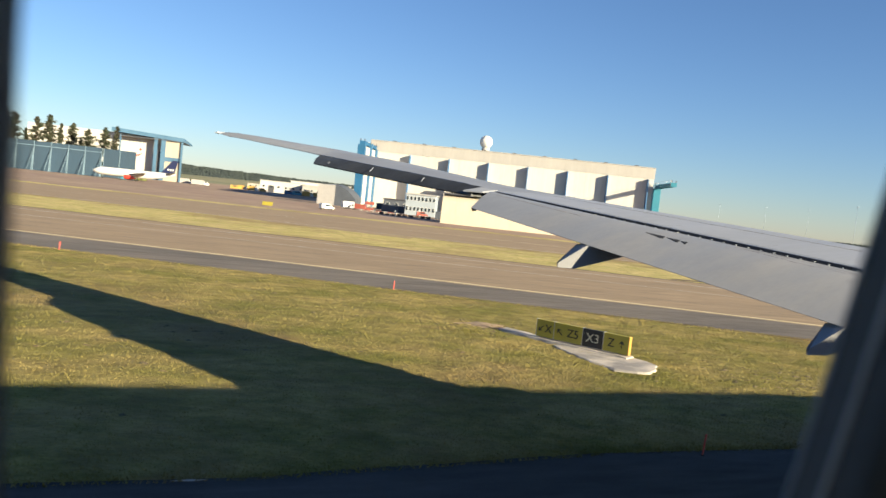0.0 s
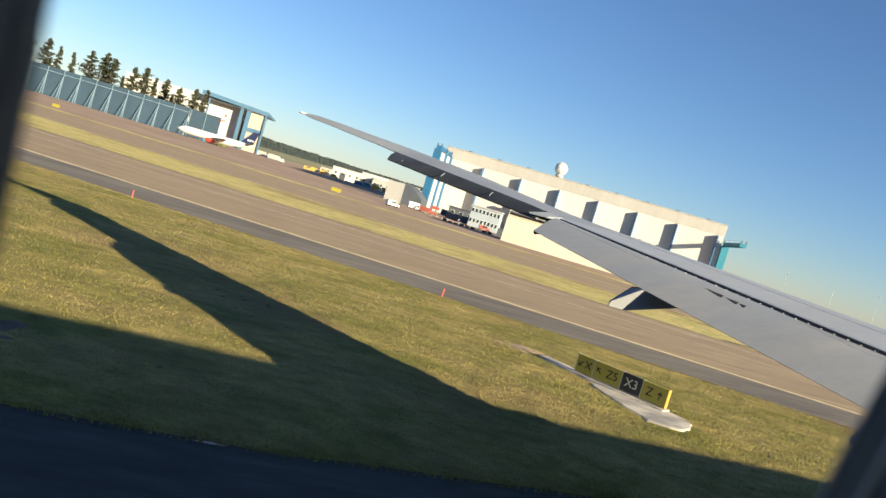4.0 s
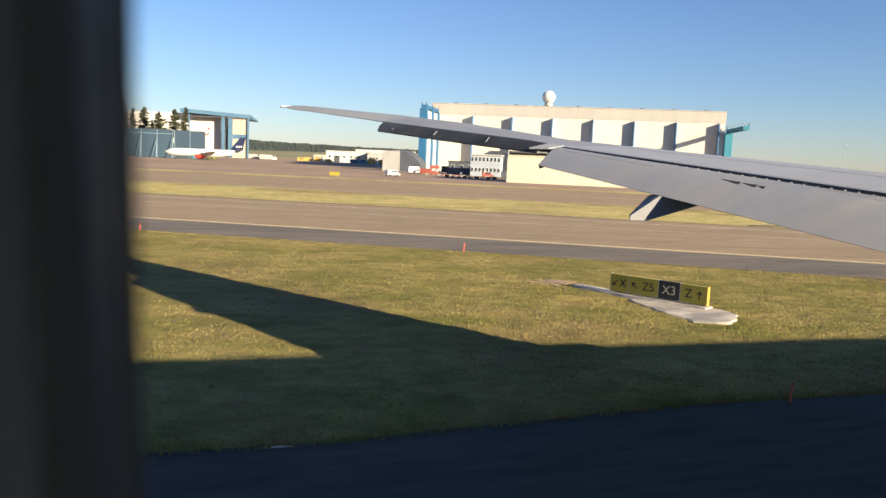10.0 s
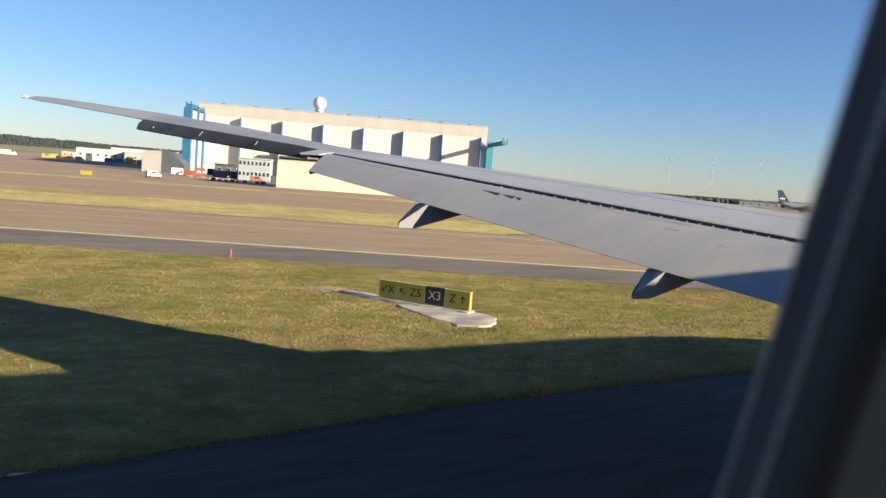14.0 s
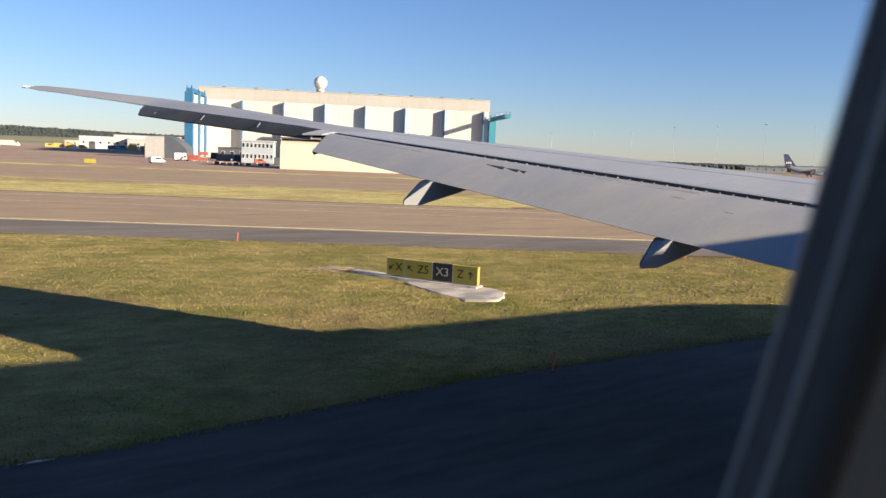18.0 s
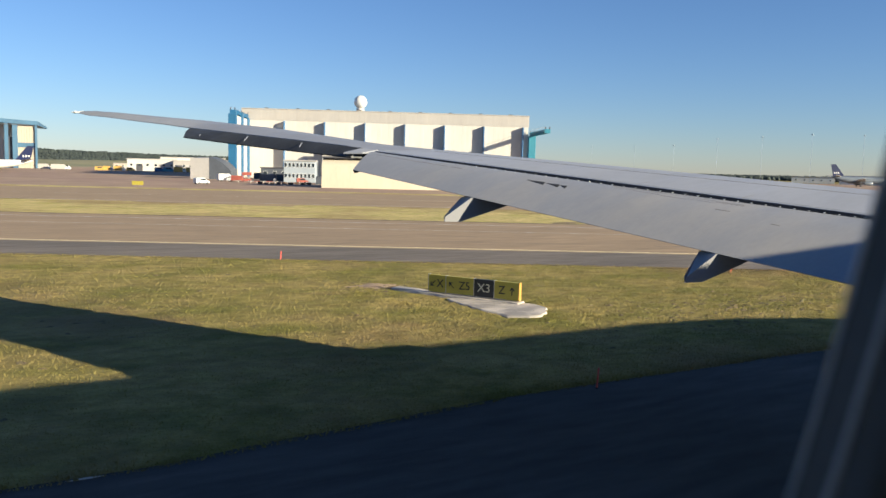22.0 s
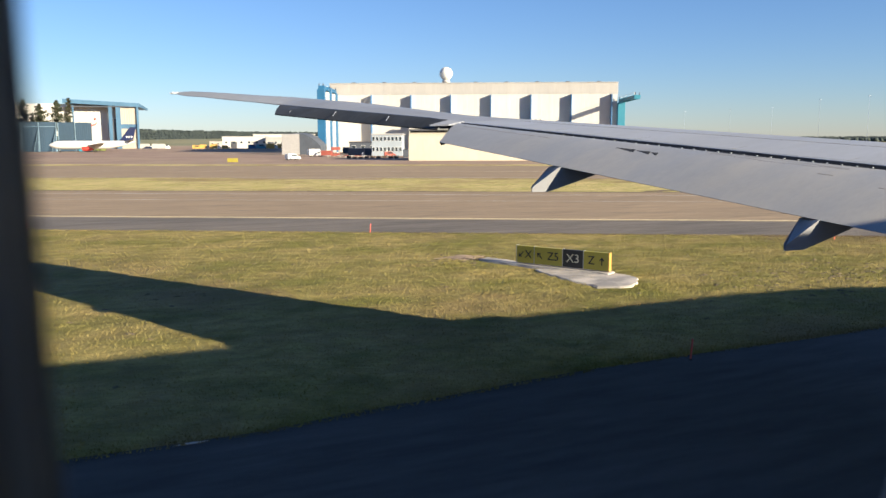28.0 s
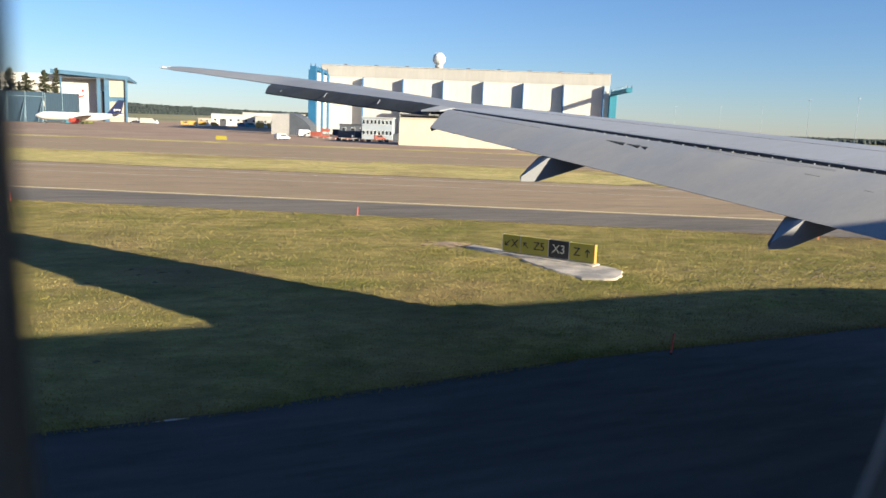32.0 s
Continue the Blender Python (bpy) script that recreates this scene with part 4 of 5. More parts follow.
HN, HU = bearing(HB, 1.0), Vector((math.cos(radians(HB)), -math.sin(radians(HB)), 0))


def hpose(along, out, z=0.0):
    """A pose on the hangar's long wall: x along it to the right, y away from the field."""
    o = HN * (380 + out) + HU * along
    return Matrix.Translation((o.x, o.y, z)) @ Matrix.Rotation(radians(-HB), 4, "Z")


def ribbed_wall(name, w, h, mat, parent, m, pitch=1.2, depth=0.06, label=""):
    """A sheet-metal wall with raised upright ribs, 0.5 m thick."""
    n = max(2, int(w / pitch))
    prof = []
    for i in range(n):
        x0 = -w / 2 + w * i / n
        prof += [(x0, 0.0), (x0 + w / n * 0.6, 0.0), (x0 + w / n * 0.68, -depth), (x0 + w / n * 0.92, -depth)]
    prof.append((w / 2, 0.0))
    verts = [(x, y, 0) for x, y in prof] + [(x, y, h) for x, y in prof]
    k = len(prof)
    faces = [(i, i + 1, i + 1 + k, i + k) for i in range(k - 1)]
    verts += [(-w / 2, 0.5, 0), (w / 2, 0.5, 0), (-w / 2, 0.5, h), (w / 2, 0.5, h)]
    b = 2 * k
    faces += [(b, b + 2, b + 3, b + 1), (0, k, b + 2, b), (k - 1, b + 1, b + 3, 2 * k - 1)]
    return part(name, mesh_from(name, verts, faces, mat), parent, label, m)


def big_hangar():
    t = thing("aircraft_hangar", "huge white sheet-metal hangar with upright blue fins", "hangar", hpose(0, 0))
    W, H, HT = 134.0, 32.0, 26.6
    ribbed_wall("wall", W, HT, "clad_white", t, pose(0, 0, 0), 4.8, 0.02, "white sheet-metal wall")
    ribbed_wall("fascia", W + 0.6, H - HT, "clad_grey", t, pose(0, -0.12, HT), 9.6, 0.03, "greyer upper band of the wall")
    part("end_wall", box("end_wall", (0.6, 90, H - 0.4), "clad_white", (-W / 2 + 0.3, 45.6, 0)), t)
    part("end_wall", box("end_wall", (0.6, 90, H - 0.4), "clad_white", (W / 2 - 0.3, 45.6, 0)), t)
    part("back_wall", box("back_wall", (W, 0.6, H - 0.4), "clad_white", (0, 90.9, 0)), t)
    part("roof", loft("roof", [[(x, -0.35, H), (x, 45, H + 1.6), (x, 91.2, H), (x, 91.2, H - 0.5), (x, -0.35, H - 0.3)] for x in (-W / 2 - 0.4, W / 2 + 0.4)], "clad_grey", smooth=False), t, "low pale roof")
    fin = loft("fin", [[(-0.22, -3.3, 0), (0.22, -3.3, 0), (0.22, 0, 0), (-0.22, 0, 0)], [(-0.22, -3.3, 26.2), (0.22, -3.3, 26.2), (0.22, 0, 26.4), (-0.22, 0, 26.4)]], "fin_blue", smooth=False)
    for k in range(7):
        part("fin", fin, t, "blue upright fin", pose(-47.5 + k * 18.6, 0, 0))
    for k in range(9):
        part("roof_vent", box("roof_vent", (1.6, 0.8, 0.4), "roof_dark", (0, 0, H)), t, "", pose(-56 + k * 14.3, 0.8, 0))
    # sliding doors of the end walls run out towards the field on blue steel frames
    for x0, outs, top, paint in ((-W / 2 + 1.9, (-33.0, -17.0, -1.7), 27.2, "blue_paint"), (W / 2 + 1.6, (-38.0, -1.5), 22.4, "teal_paint")):
        left = x0 < 0
        for k, o in enumerate(outs):
            if left or k == 1:
                part("door_tower", box("door_tower", (3.3, 3.0, top + (1.4 if k == 1 and left else 0.0)), paint, (x0, o, 0), 0.12), t, "blue steel door tower")
            for q in (-0.9, 0.9):
                part("floodlight", box("floodlight", (0.35, 0.3, 1.0), "roof_dark", (x0 + q, o, top + (1.4 if k == 1 and left else 1.6)), 0.05), t)
        beam = part("rail_beam", box("rail_beam", (2.2, outs[-1] - outs[0], 1.5), paint, (x0, (outs[0] + outs[-1]) / 2, top), 0.1), t, "blue steel door rail beam")
        n = 14
        for k in range(n + 1):
            y = outs[0] + (outs[-1] - outs[0]) * k / n
            part("stiffener", box("stiffener", (2.5, 0.16, 1.7), paint, (x0, y, top - 0.1)), beam)
        for k in range(4):
            part("walkway_post", rod("walkway_post", (x0 - 1.0, outs[0] + 1 + k * 9.5, top + 1.5), (x0 - 1.0, outs[0] + 1 + k * 9.5, top + 2.6), 0.05, "steel", 6), t)
        part("walkway_rail", rod("walkway_rail", (x0 - 1.0, outs[0], top + 2.6), (x0 - 1.0, outs[-1], top + 2.6), 0.05, "steel", 6), t)
        if left:
            for a, b in zip(outs, outs[1:]):
                L = b - a - 3.0
                leaf = ribbed_wall("door_leaf", L, top - 0.4, "clad_beige", t, pose(x0 - 0.3, (a + b) / 2, 0, 0, 0, -90), 1.5, 0.06, "beige hangar door leaf")
                for k in range(6):
                    part("window_pane", box("window_pane", (L / 6 - 0.3, 0.12, 3.6), "glass_dark", (-L / 2 + L * (k + 0.5) / 6, -0.08, 17.4)), leaf, "dark window band" if not k else "")
                part("far_leaf", box("far_leaf", (0.25, L, top - 0.6), "clad_white", (x0 + 0.75, (a + b) / 2, 0)), t, "pale back of the door leaf")
        else:
            for k in range(5):
                part("door_leaf", box("door_leaf", (0.5, 13.0, 21.5), "clad_beige", (x0 - 0.6, 8.0 + k * 15, 0), 0.05), t, "beige sliding door leaf")
                part("door_frame", box("door_frame", (0.9, 1.2, 22.0), "blue_paint", (x0 - 0.5, 15.4 + k * 15, 0), 0.05), t, "blue upright between the doors")
    # radome
    r = thing("radome", "white spherical radome on a short round base on the hangar roof", "radome", hpose(-13.0, 14, H + 0.8))
    part("dome", ball("dome", 3.15, "white_paint", (0, 0, 4.4), 24), r, "white segmented dome")
    part("base", rod("base", (0, 0, -0.2), (0, 0, 1.4), 1.9, "wall_grey", 16), r)
    for k in range(6):
        a = k * math.pi / 6
        bm = bmesh.new()
        bmesh.ops.create_circle(bm, segments=36, radius=3.17)
        for v in bm.verts:
            v.co = Matrix.Rotation(a, 3, "Z") @ Matrix.Rotation(math.pi / 2, 3, "X") @ v.co
        ret = bmesh.ops.extrude_edge_only(bm, edges=bm.edges[:])
        for g in ret["geom"]:
            if isinstance(g, bmesh.types.BMVert):
                g.co *= 0.99
        part("seam", bm_mesh("seam", bm, "wall_grey"), r, "", pose(0, 0, 4.4))


big_hangar()


def plant_annex():
    """Flat-roofed annex on the long wall with two racks of cooling units."""
    t = thing("hangar_annex", "flat-roofed cream annex with grey cooling units on its roof", "building", hpose(8, -14))
    part("wall", box("wall", (74, 13.5, 11.0), "clad_white", (0, 6.75, 0), 0.05), t)
    part("parapet", box("parapet", (74.6, 14.0, 0.5), "wall_grey", (0, 6.75, 11.0), 0.05), t)
    part("door", box("door", (6, 0.2, 6), "blue_paint", (-32, -0.05, 0)), t, "blue sliding door")
    for x0, n in ((-34, 7), (10, 6)):
        r = thing("cooling_rack", "row of grey cooling units on the annex roof", "machine", hpose(8 + x0 + n * 1.2, -9, 11.5), "cooling racks on the annex")
        part("rack", box("rack", (n * 2.4 + 0.6, 2.6, 0.4), "steel", (0, 0, 0)), r)
        for k in range(n):
            u = part("unit", box("unit", (2.1, 2.2, 2.5), "wall_grey", (-n * 1.2 + 1.2 + k * 2.4, 0, 0.4), 0.08), r)
            part("louvre", box("louvre", (1.7, 0.1, 1.6), "clad_grey", (-n * 1.2 + 1.2 + k * 2.4, -1.12, 0.8)), u)
            part("fan_cowl", rod("fan_cowl", (-n * 1.2 + 1.2 + k * 2.4, 0, 2.9), (-n * 1.2 + 1.2 + k * 2.4, 0, 3.2), 0.8, "steel", 14), u)


plant_annex()


def low_building(name, m, L, D, H, wall, roof, windows, label, doors=(), category="building", roof_over=0.3, rows=1):
    t = thing(name, label, category, m)
    part("wall", box("wall", (L, D, H), wall, (0, D / 2, 0), 0.04), t)
    part("roof", box("roof", (L + roof_over * 2, D + roof_over * 2, 0.45), roof, (0, D / 2, H), 0.06), t)
    for r in range(rows):
        for i in range(windows):
            x = -L / 2 + L * (i + 0.5) / windows
            w = part("window", box("window", (min(1.6, L / windows * 0.66), 0.12, 1.6), "white_paint", (0, 0, 0), 0.02), t, "", pose(x, -0.02, H * (r + 0.42) / rows))
            part("pane", box("pane", (min(1.4, L / windows * 0.54), 0.06, 1.35), "glass_dark", (0, -0.06, 0.12)), w)
    for x, w, h, mat in doors:
        part("door", box("door", (w, 0.12, h), mat, (x, -0.03, 0)), t)
    return t


def tunnel_hall():
    """A long white membrane hall with a rounded roof and a dark ridge."""
    L, R = 64.0, 8.6
    p0 = bearing(21.45, 226)
    m = Matrix.Translation(p0) @ Matrix.Rotation(radians(-27), 4, "Z") @ pose(L / 2, 9, 0)
    t = thing("storage_hall", "long cream membrane storage hall with a rounded roof", "hall", m)
    prof = []
    for i in range(13):
        a = math.pi * i / 12
        prof.append((-9 * math.cos(a), (R if 0 < i < 12 else 0) * max(0, math.sin(a)) ** 0.3))
    rings = [[(x, y, z) for y, z in prof] for x in [-L / 2 + L * k / 16 for k in range(17)]]
    part("membrane", loft("membrane", rings, "tent"), t, "cream membrane cover")
    for k in range(17):
        x = -L / 2 + L * k / 16
        part("rib", loft("rib", [[(x + s, y * 1.0015, z * 1.0015 + 0.01) for y, z in prof] for s in (-0.06, 0.06)], "tent", closed=False, caps=False, smooth=False), t)
    part("ridge", box("ridge", (L * 0.5, 3.0, 0.5), "roof_dark", (-L * 0.25, -5.6, R - 0.3), 0.05), t, "dark ridge cover")
    part("door", box("door", (0.2, 5.0, 5.0), "bark", (L / 2 + 0.1, 0, 0)), t, "dark timber door")
    part("door", box("door", (0.2, 8.0, 6.0), "teal_paint", (-L / 2 - 0.1, 0, 0)), t, "pale blue end door")


tunnel_hall()
low_building("site_office", Matrix.Translation(bearing(19.9, 290)) @ Matrix.Rotation(radians(-26), 4, "Z"), 11, 9, 7.5, "office_blue", "wall_grey", 8, "two-storey blue-grey site office with white windows", ((0, 1.2, 2.2, "white_paint"),), rows=2)
low_building("workshop_shed", Matrix.Translation(bearing(18.2, 330)) @ Matrix.Rotation(radians(-26), 4, "Z"), 11, 10, 4.6, "slate", "roof_dark", 3, "dark workshop shed beside the hangar")
# grey ribbed shed with a slanted roof left of the hangar
sh = thing("boiler_shed", "grey ribbed metal shed with a sloping roof and a dark end", "shed", Matrix.Translation(bearing(13.35, 322)) @ Matrix.Rotation(radians(-30), 4, "Z") @ Matrix.Scale(0.84, 4))
part("body", loft("body", [[(-5.5, 0, 0), (-5.5, 0, 9.3), (-5.5, 12, 9.8), (-5.5, 12, 0)], [(3, 0, 0), (3, 0, 9.6), (3, 12, 10.2), (3, 12, 0)]], "wall_grey", smooth=False), sh)
part("lean_to", loft("lean_to", [[(x, 0, 0), (x, 0, z), (x, 12, z + 0.3), (x, 12, 0)] for x, z in ((3.05, 9.9), (6, 9.2), (9, 7.7), (11.5, 5.6), (13, 4.0))], "slate", smooth=False), sh, "dark curved end of the shed")
for k in range(9):
    part("wall_rib", box("wall_rib", (0.12, 0.04, 9.2), "wall_grey", (-5.0 + k * 0.95, -0.02, 0)), sh)
for az, r, L, H, wall, n in ((10.1, 560, 30, 7.6, "clad_white", 6), (12.15, 550, 13, 7.0, "clad_grey", 3), (11.9, 640, 28, 9.6, "clad_white", 5), (14.4, 640, 30, 8, "clad_grey", 5), (13.6, 700, 30, 10, "clad_beige", 6), (8.3, 690, 14, 4.0, "clad_beige", 3)):
    low_building("depot_building", Matrix.Translation(bearing(az, r)) @ Matrix.Rotation(radians(-az - 4), 4, "Z"), L, 14, H, wall, "clad_grey" if wall != "clad_white" else "wall_grey", n, "low pale depot building on the far apron", ((L * 0.2, 5, H * 0.65, "wall_grey"), (-L * 0.25, 4, H * 0.6, "roof_dark")))

# low works building with a teal roof edge and its annex, half hidden by the wing
low_building("equipment_workshop", hpose(26, -62), 62, 22, 10.5, "clad_white", "wall_grey", 8, "cream equipment workshop with a flat roof before the hangar", ((8, 34, 5, "roof_dark"),))
low_building("vehicle_depot", hpose(34, -92), 66, 14, 7.2, "tent", "teal_paint", 10, "long low cream depot with a teal roof edge", ((-26, 3, 3.4, "wall_grey"), (-6, 3, 3.4, "wall_grey"), (24, 2, 3, "teal_paint")))
tc = thing("company_sign", "round dark-red company sign on the workshop wall, unlettered", "sign", hpose(44, -62.3, 7.4))
for k in range(3):
    part("disc", rod("disc", (k * 2.2 - 2.2, 0.1, 0), (k * 2.2 - 2.2, -0.15, 0), 1.25, "red_paint", 20), tc)
    part("bar", box("bar", (1.1, 0.1, 0.9), "white_paint", (k * 2.2 - 2.2, -0.2, -0.45)), tc)


# ---- vehicles ----
def van(name, m, color, L=4.8, H=1.9, W=1.85, label="small service van parked on the apron", box_body=False, group="parked service vehicles"):
    t = thing(name, label, "vehicle", m, group)
    if box_body:
        body = [[(-L / 2, s, 0.45), (-L / 2, s, H), (L * 0.2, s, H), (L * 0.21, s, 0.45)] for s in (-W / 2, W / 2)]
        part("body", loft("body", body, color, smooth=False), t)
        cab = [[(L * 0.22, s, 0.4), (L * 0.22, s, H * 0.8), (L * 0.38, s, H * 0.8), (L * 0.47, s, H * 0.45), (L / 2, s, H * 0.4), (L / 2, s, 0.4)] for s in (-W / 2 * 0.95, W / 2 * 0.95)]
        part("cab", loft("cab", cab, "white_paint", smooth=False), t)
        gx = (L * 0.32, H * 0.55, L * 0.1)
    else:
        body = [[(-L / 2, s, 0.4), (-L / 2, s, H * 0.9), (-L * 0.44, s * 0.93, H), (L * 0.14, s * 0.93, H), (L * 0.3, s, H * 0.62), (L * 0.48, s, H * 0.5), (L / 2, s, 0.4)] for s in (-W / 2, W / 2)]
        part("body", loft("body", body, color, smooth=False), t)
        gx = (-0.02 * L, H * 0.62, L * 0.42)
    for s in (-1, 1):
        part("window", box("window", (gx[2], 0.03, H * 0.26), "glass_dark", (gx[0], s * (W / 2 + 0.005), gx[1])), t)
        for x in (-L * 0.3, L * 0.3):
            w = part("wheel", rod("wheel", (x, s * (W / 2 - 0.2), 0.34), (x, s * (W / 2 + 0.03), 0.34), 0.34, "rubber", 12), t)
            part("rim", rod("rim", (x, s * (W / 2 + 0.03), 0.34), (x, s * (W / 2 + 0.05), 0.34), 0.18, "steel", 10), w)
    part("headlight", box("headlight", (0.06, W * 0.8, 0.16), "lens", (L / 2, 0, 0.62)), t)
    return t


van("service_van", Matrix.Translation(bearing(13.3, 240)) @ Matrix.Rotation(0.3, 4, "Z"), "white_paint", 4.3, 1.85, 1.8, "white van driving on the apron")
van("tow_truck", Matrix.Translation(bearing(15.5, 284)) @ Matrix.Rotation(2.7, 4, "Z"), "rust_red", 5.4, 2.1, 2.2, "red tow truck before the hangar door", True)
van("tow_truck", Matrix.Translation(bearing(20.1, 276)) @ Matrix.Rotation(-0.2, 4, "Z"), "rust_red", 3.9, 1.8, 1.9, "red service truck beside the site office")
for az, r, c, L, H, b in ((4.6, 540, "clad_grey", 11, 3.4, True), (3.7, 548, "clad_grey", 8, 3.4, True), (8.1, 520, "orange_paint", 6.5, 3.0, True), (7.4, 524, "orange_paint", 6, 2.9, True), (6.9, 523, "orange_paint", 5.5, 2.6, False), (8.8, 521, "orange_paint", 5, 2.4, False), (11.9, 500, "orange_paint", 7, 3.4, True), (12.6, 506, "orange_paint", 6, 3.2, True), (13.1, 512, "clad_grey", 6, 3.0, True), (11.2, 512, "teal_paint", 7, 3, False), (10.6, 515, "blue_paint", 6, 2.8, False)):
    van("apron_truck", Matrix.Translation(bearing(az, r)) @ Matrix.Rotation(-0.15, 4, "Z"), c, L, H, 2.5, "parked apron truck beside the far depots", b)
for k, c in enumerate(("red_paint", "white_paint", "roof_dark", "white_paint", "orange_paint", "red_paint", "white_paint", "white_paint")):
    van("parked_car", hpose(8 + k * 5.6, -96.5) @ Matrix.Rotation(1.4, 4, "Z"), c, 4.6, 1.7, 1.9, "parked car before the low depot")
bar = thing("barrier_rail", "red and white barrier rail on the apron edge", "barrier", Matrix.Translation(bearing(17.0, 270)) @ Matrix.Rotation(-0.4, 4, "Z"))
for k in range(7):
    part("rail", box("rail", (1.9, 0.12, 0.16), "rust_red" if k % 2 else "wall_grey", (k * 2 - 6, 0, 0.5)), bar)
    part("post", box("post", (0.2, 0.5, 0.5), "concrete", (k * 2 - 6, 0, 0)), bar)


# ---- parked jet ----
def jet(m, L, fin_mat, label, s=1.0, body="white_paint", pods="red_paint", pod_label="red engine nacelle"):
    t = thing("parked_jet", label, "aircraft", m)
    R = 2.0 * s
    prof = ((0, 0.1, 0.5), (0.03, 0.55, 0.2), (0.09, 0.95, 0.02), (0.2, 1, 0), (0.68, 1, 0), (0.82, 0.75, 0.25), (0.93, 0.4, 0.55), (1.0, 0.12, 0.8))
    rings = [[(L * (u - 0.5), R * r * math.sin(2 * math.pi * j / 16), 3.6 * s + R * (d - (0.6 if u < 0.05 else 0) * (1 - r)) + R * r * math.cos(2 * math.pi * j / 16)) for j in range(16)] for u, r, d in prof]
    part("fuselage", loft("fuselage", rings, body), t)
    xf = L * 0.5
    part("tail_fin", loft("tail_fin", [[(xf - 7.5 * s, y, 5.4 * s), (xf - 1.0 * s, y, 5.6 * s), (xf + 0.6 * s, y * 0.5, 12.2 * s), (xf - 2.2 * s, y * 0.5, 12.2 * s)] for y in (-0.25, 0.25)], fin_mat, smooth=False), t, "dark blue tail fin")
    for k in range(3):
        part("fin_mark", box("fin_mark", (0.65 * s, 0.6, 1.0 * s), "white_paint", (xf - 4.0 * s + k * 1.15 * s, 0, 6.9 * s), 0.1, pose(0, 0, 0, 0, 12, 0)), t)
    for sg in (-1, 1):
        part("wing", loft("wing", [[(-2.5 * s, sg * 1.5, 2.9 * s), (3.8 * s, sg * 1.5, 2.8 * s), (3.8 * s, sg * 1.5, 3.2 * s), (-2.5 * s, sg * 1.5, 3.4 * s)], [(5.2 * s, sg * 16 * s, 4.4 * s), (6.8 * s, sg * 16 * s, 4.4 * s), (6.8 * s, sg * 16 * s, 4.5 * s), (5.2 * s, sg * 16 * s, 4.6 * s)]], "clad_grey", smooth=False), t)
        part("tailplane", loft("tailplane", [[(xf - 5 * s, sg * 0.6, 5.2 * s), (xf - 1.5 * s, sg * 0.6, 5.2 * s), (xf - 1.5 * s, sg * 0.6, 5.5 * s), (xf - 5 * s, sg * 0.6, 5.5 * s)], [(xf - 1.5 * s, sg * 6 * s, 5.9 * s), (xf + 0.2 * s, sg * 6 * s, 5.9 * s), (xf + 0.2 * s, sg * 6 * s, 6 * s), (xf - 1.5 * s, sg * 6 * s, 6 * s)]], "clad_grey", smooth=False), t)
        eng = [[(x, sg * 5.5 * s + r * math.sin(2 * math.pi * j / 14), 1.7 * s + r * math.cos(2 * math.pi * j / 14)) for j in range(14)] for x, r in ((-4.4 * s, 0.8 * s), (-4.0 * s, 1.05 * s), (-1.5 * s, 1.0 * s), (0.2 * s, 0.6 * s))]
        part("engine", loft("engine", eng, pods), t, pod_label)
        for x in (-0.5 * s + 1.5,):
            part("wheel", rod("wheel", (x, sg * 2.6, 0.5), (x, sg * 3.3, 0.5), 0.5, "rubber", 12), t)
            part("gear_leg", rod("gear_leg", (x, sg * 2.9, 0.5), (x, sg * 2.7, 3.2 * s), 0.15, "steel"), t)
    part("wheel", rod("wheel", (-L * 0.38, -0.3, 0.4), (-L * 0.38, 0.3, 0.4), 0.4, "rubber", 12), t)
    part("gear_leg", rod("gear_leg", (-L * 0.38, 0, 0.4), (-L * 0.38, 0, 2.4 * s), 0.12, "steel"), t)
    port = box("cabin_window", (0.25, 0.05, 0.35), "glass_dark", (0, 0, 0))
    for sg in (-1, 1):
        for k in range(22):
            part("cabin_window", port, t, "", pose(-L * 0.32 + k * L * 0.028, sg * (R - 0.03), 4.0 * s))
    return t


jet(Matrix.Translation(bearing(0.4, 430, 0)) @ Matrix.Rotation(radians(-6), 4, "Z"), 39, "navy_paint", "white twin-jet with a dark blue tail parked on the apron", 1.0)
jet(Matrix.Translation(bearing(57.5, 690)) @ Matrix.Rotation(radians(150), 4, "Z"), 44, "navy_paint", "grey-white jet with a dark blue tail at the far terminal", 1.35, "jet_grey", "jet_grey", "")


# ---- clutter before the hangar door ----
def container(az, r, turn, mat, label, L=6.0):
    t = thing("shipping_container", label, "container", Matrix.Translation(bearing(az, r)) @ Matrix.Rotation(turn, 4, "Z"), "containers by the hangar")
    part("body", box("body", (L, 2.4, 2.5), mat, (0, 0, 0.1), 0.05), t)
    for k in range(9):
        part("rib", box("rib", (0.12, 0.06, 2.3), mat, (-L / 2 + (k + 0.5) * L / 9, -1.22, 0.2)), t)
    for s in (-1, 1):
        part("skid", box("skid", (L, 0.2, 0.12), "steel", (0, s, 0)), t)


container(17.75, 300, -0.4, "slate", "dark steel container beside the hangar door")
container(18.35, 306, -0.35, "slate", "dark steel container beside the hangar door", 5.0)
container(21.55, 264, -0.45, "slate", "slate-blue steel container at the end of the membrane hall", 4.6)
container(17.3, 345, -0.5, "fence_blue", "blue-grey steel container at the hangar wall")
lift = thing("scissor_lift", "red scissor lift parked before the hangar", "machine", Matrix.Translation(bearing(16.3, 286)) @ Matrix.Rotation(-0.3, 4, "Z"))
part("chassis", box("chassis", (3.0, 1.4, 0.7), "rust_red", (0, 0, 0.35), 0.05), lift)
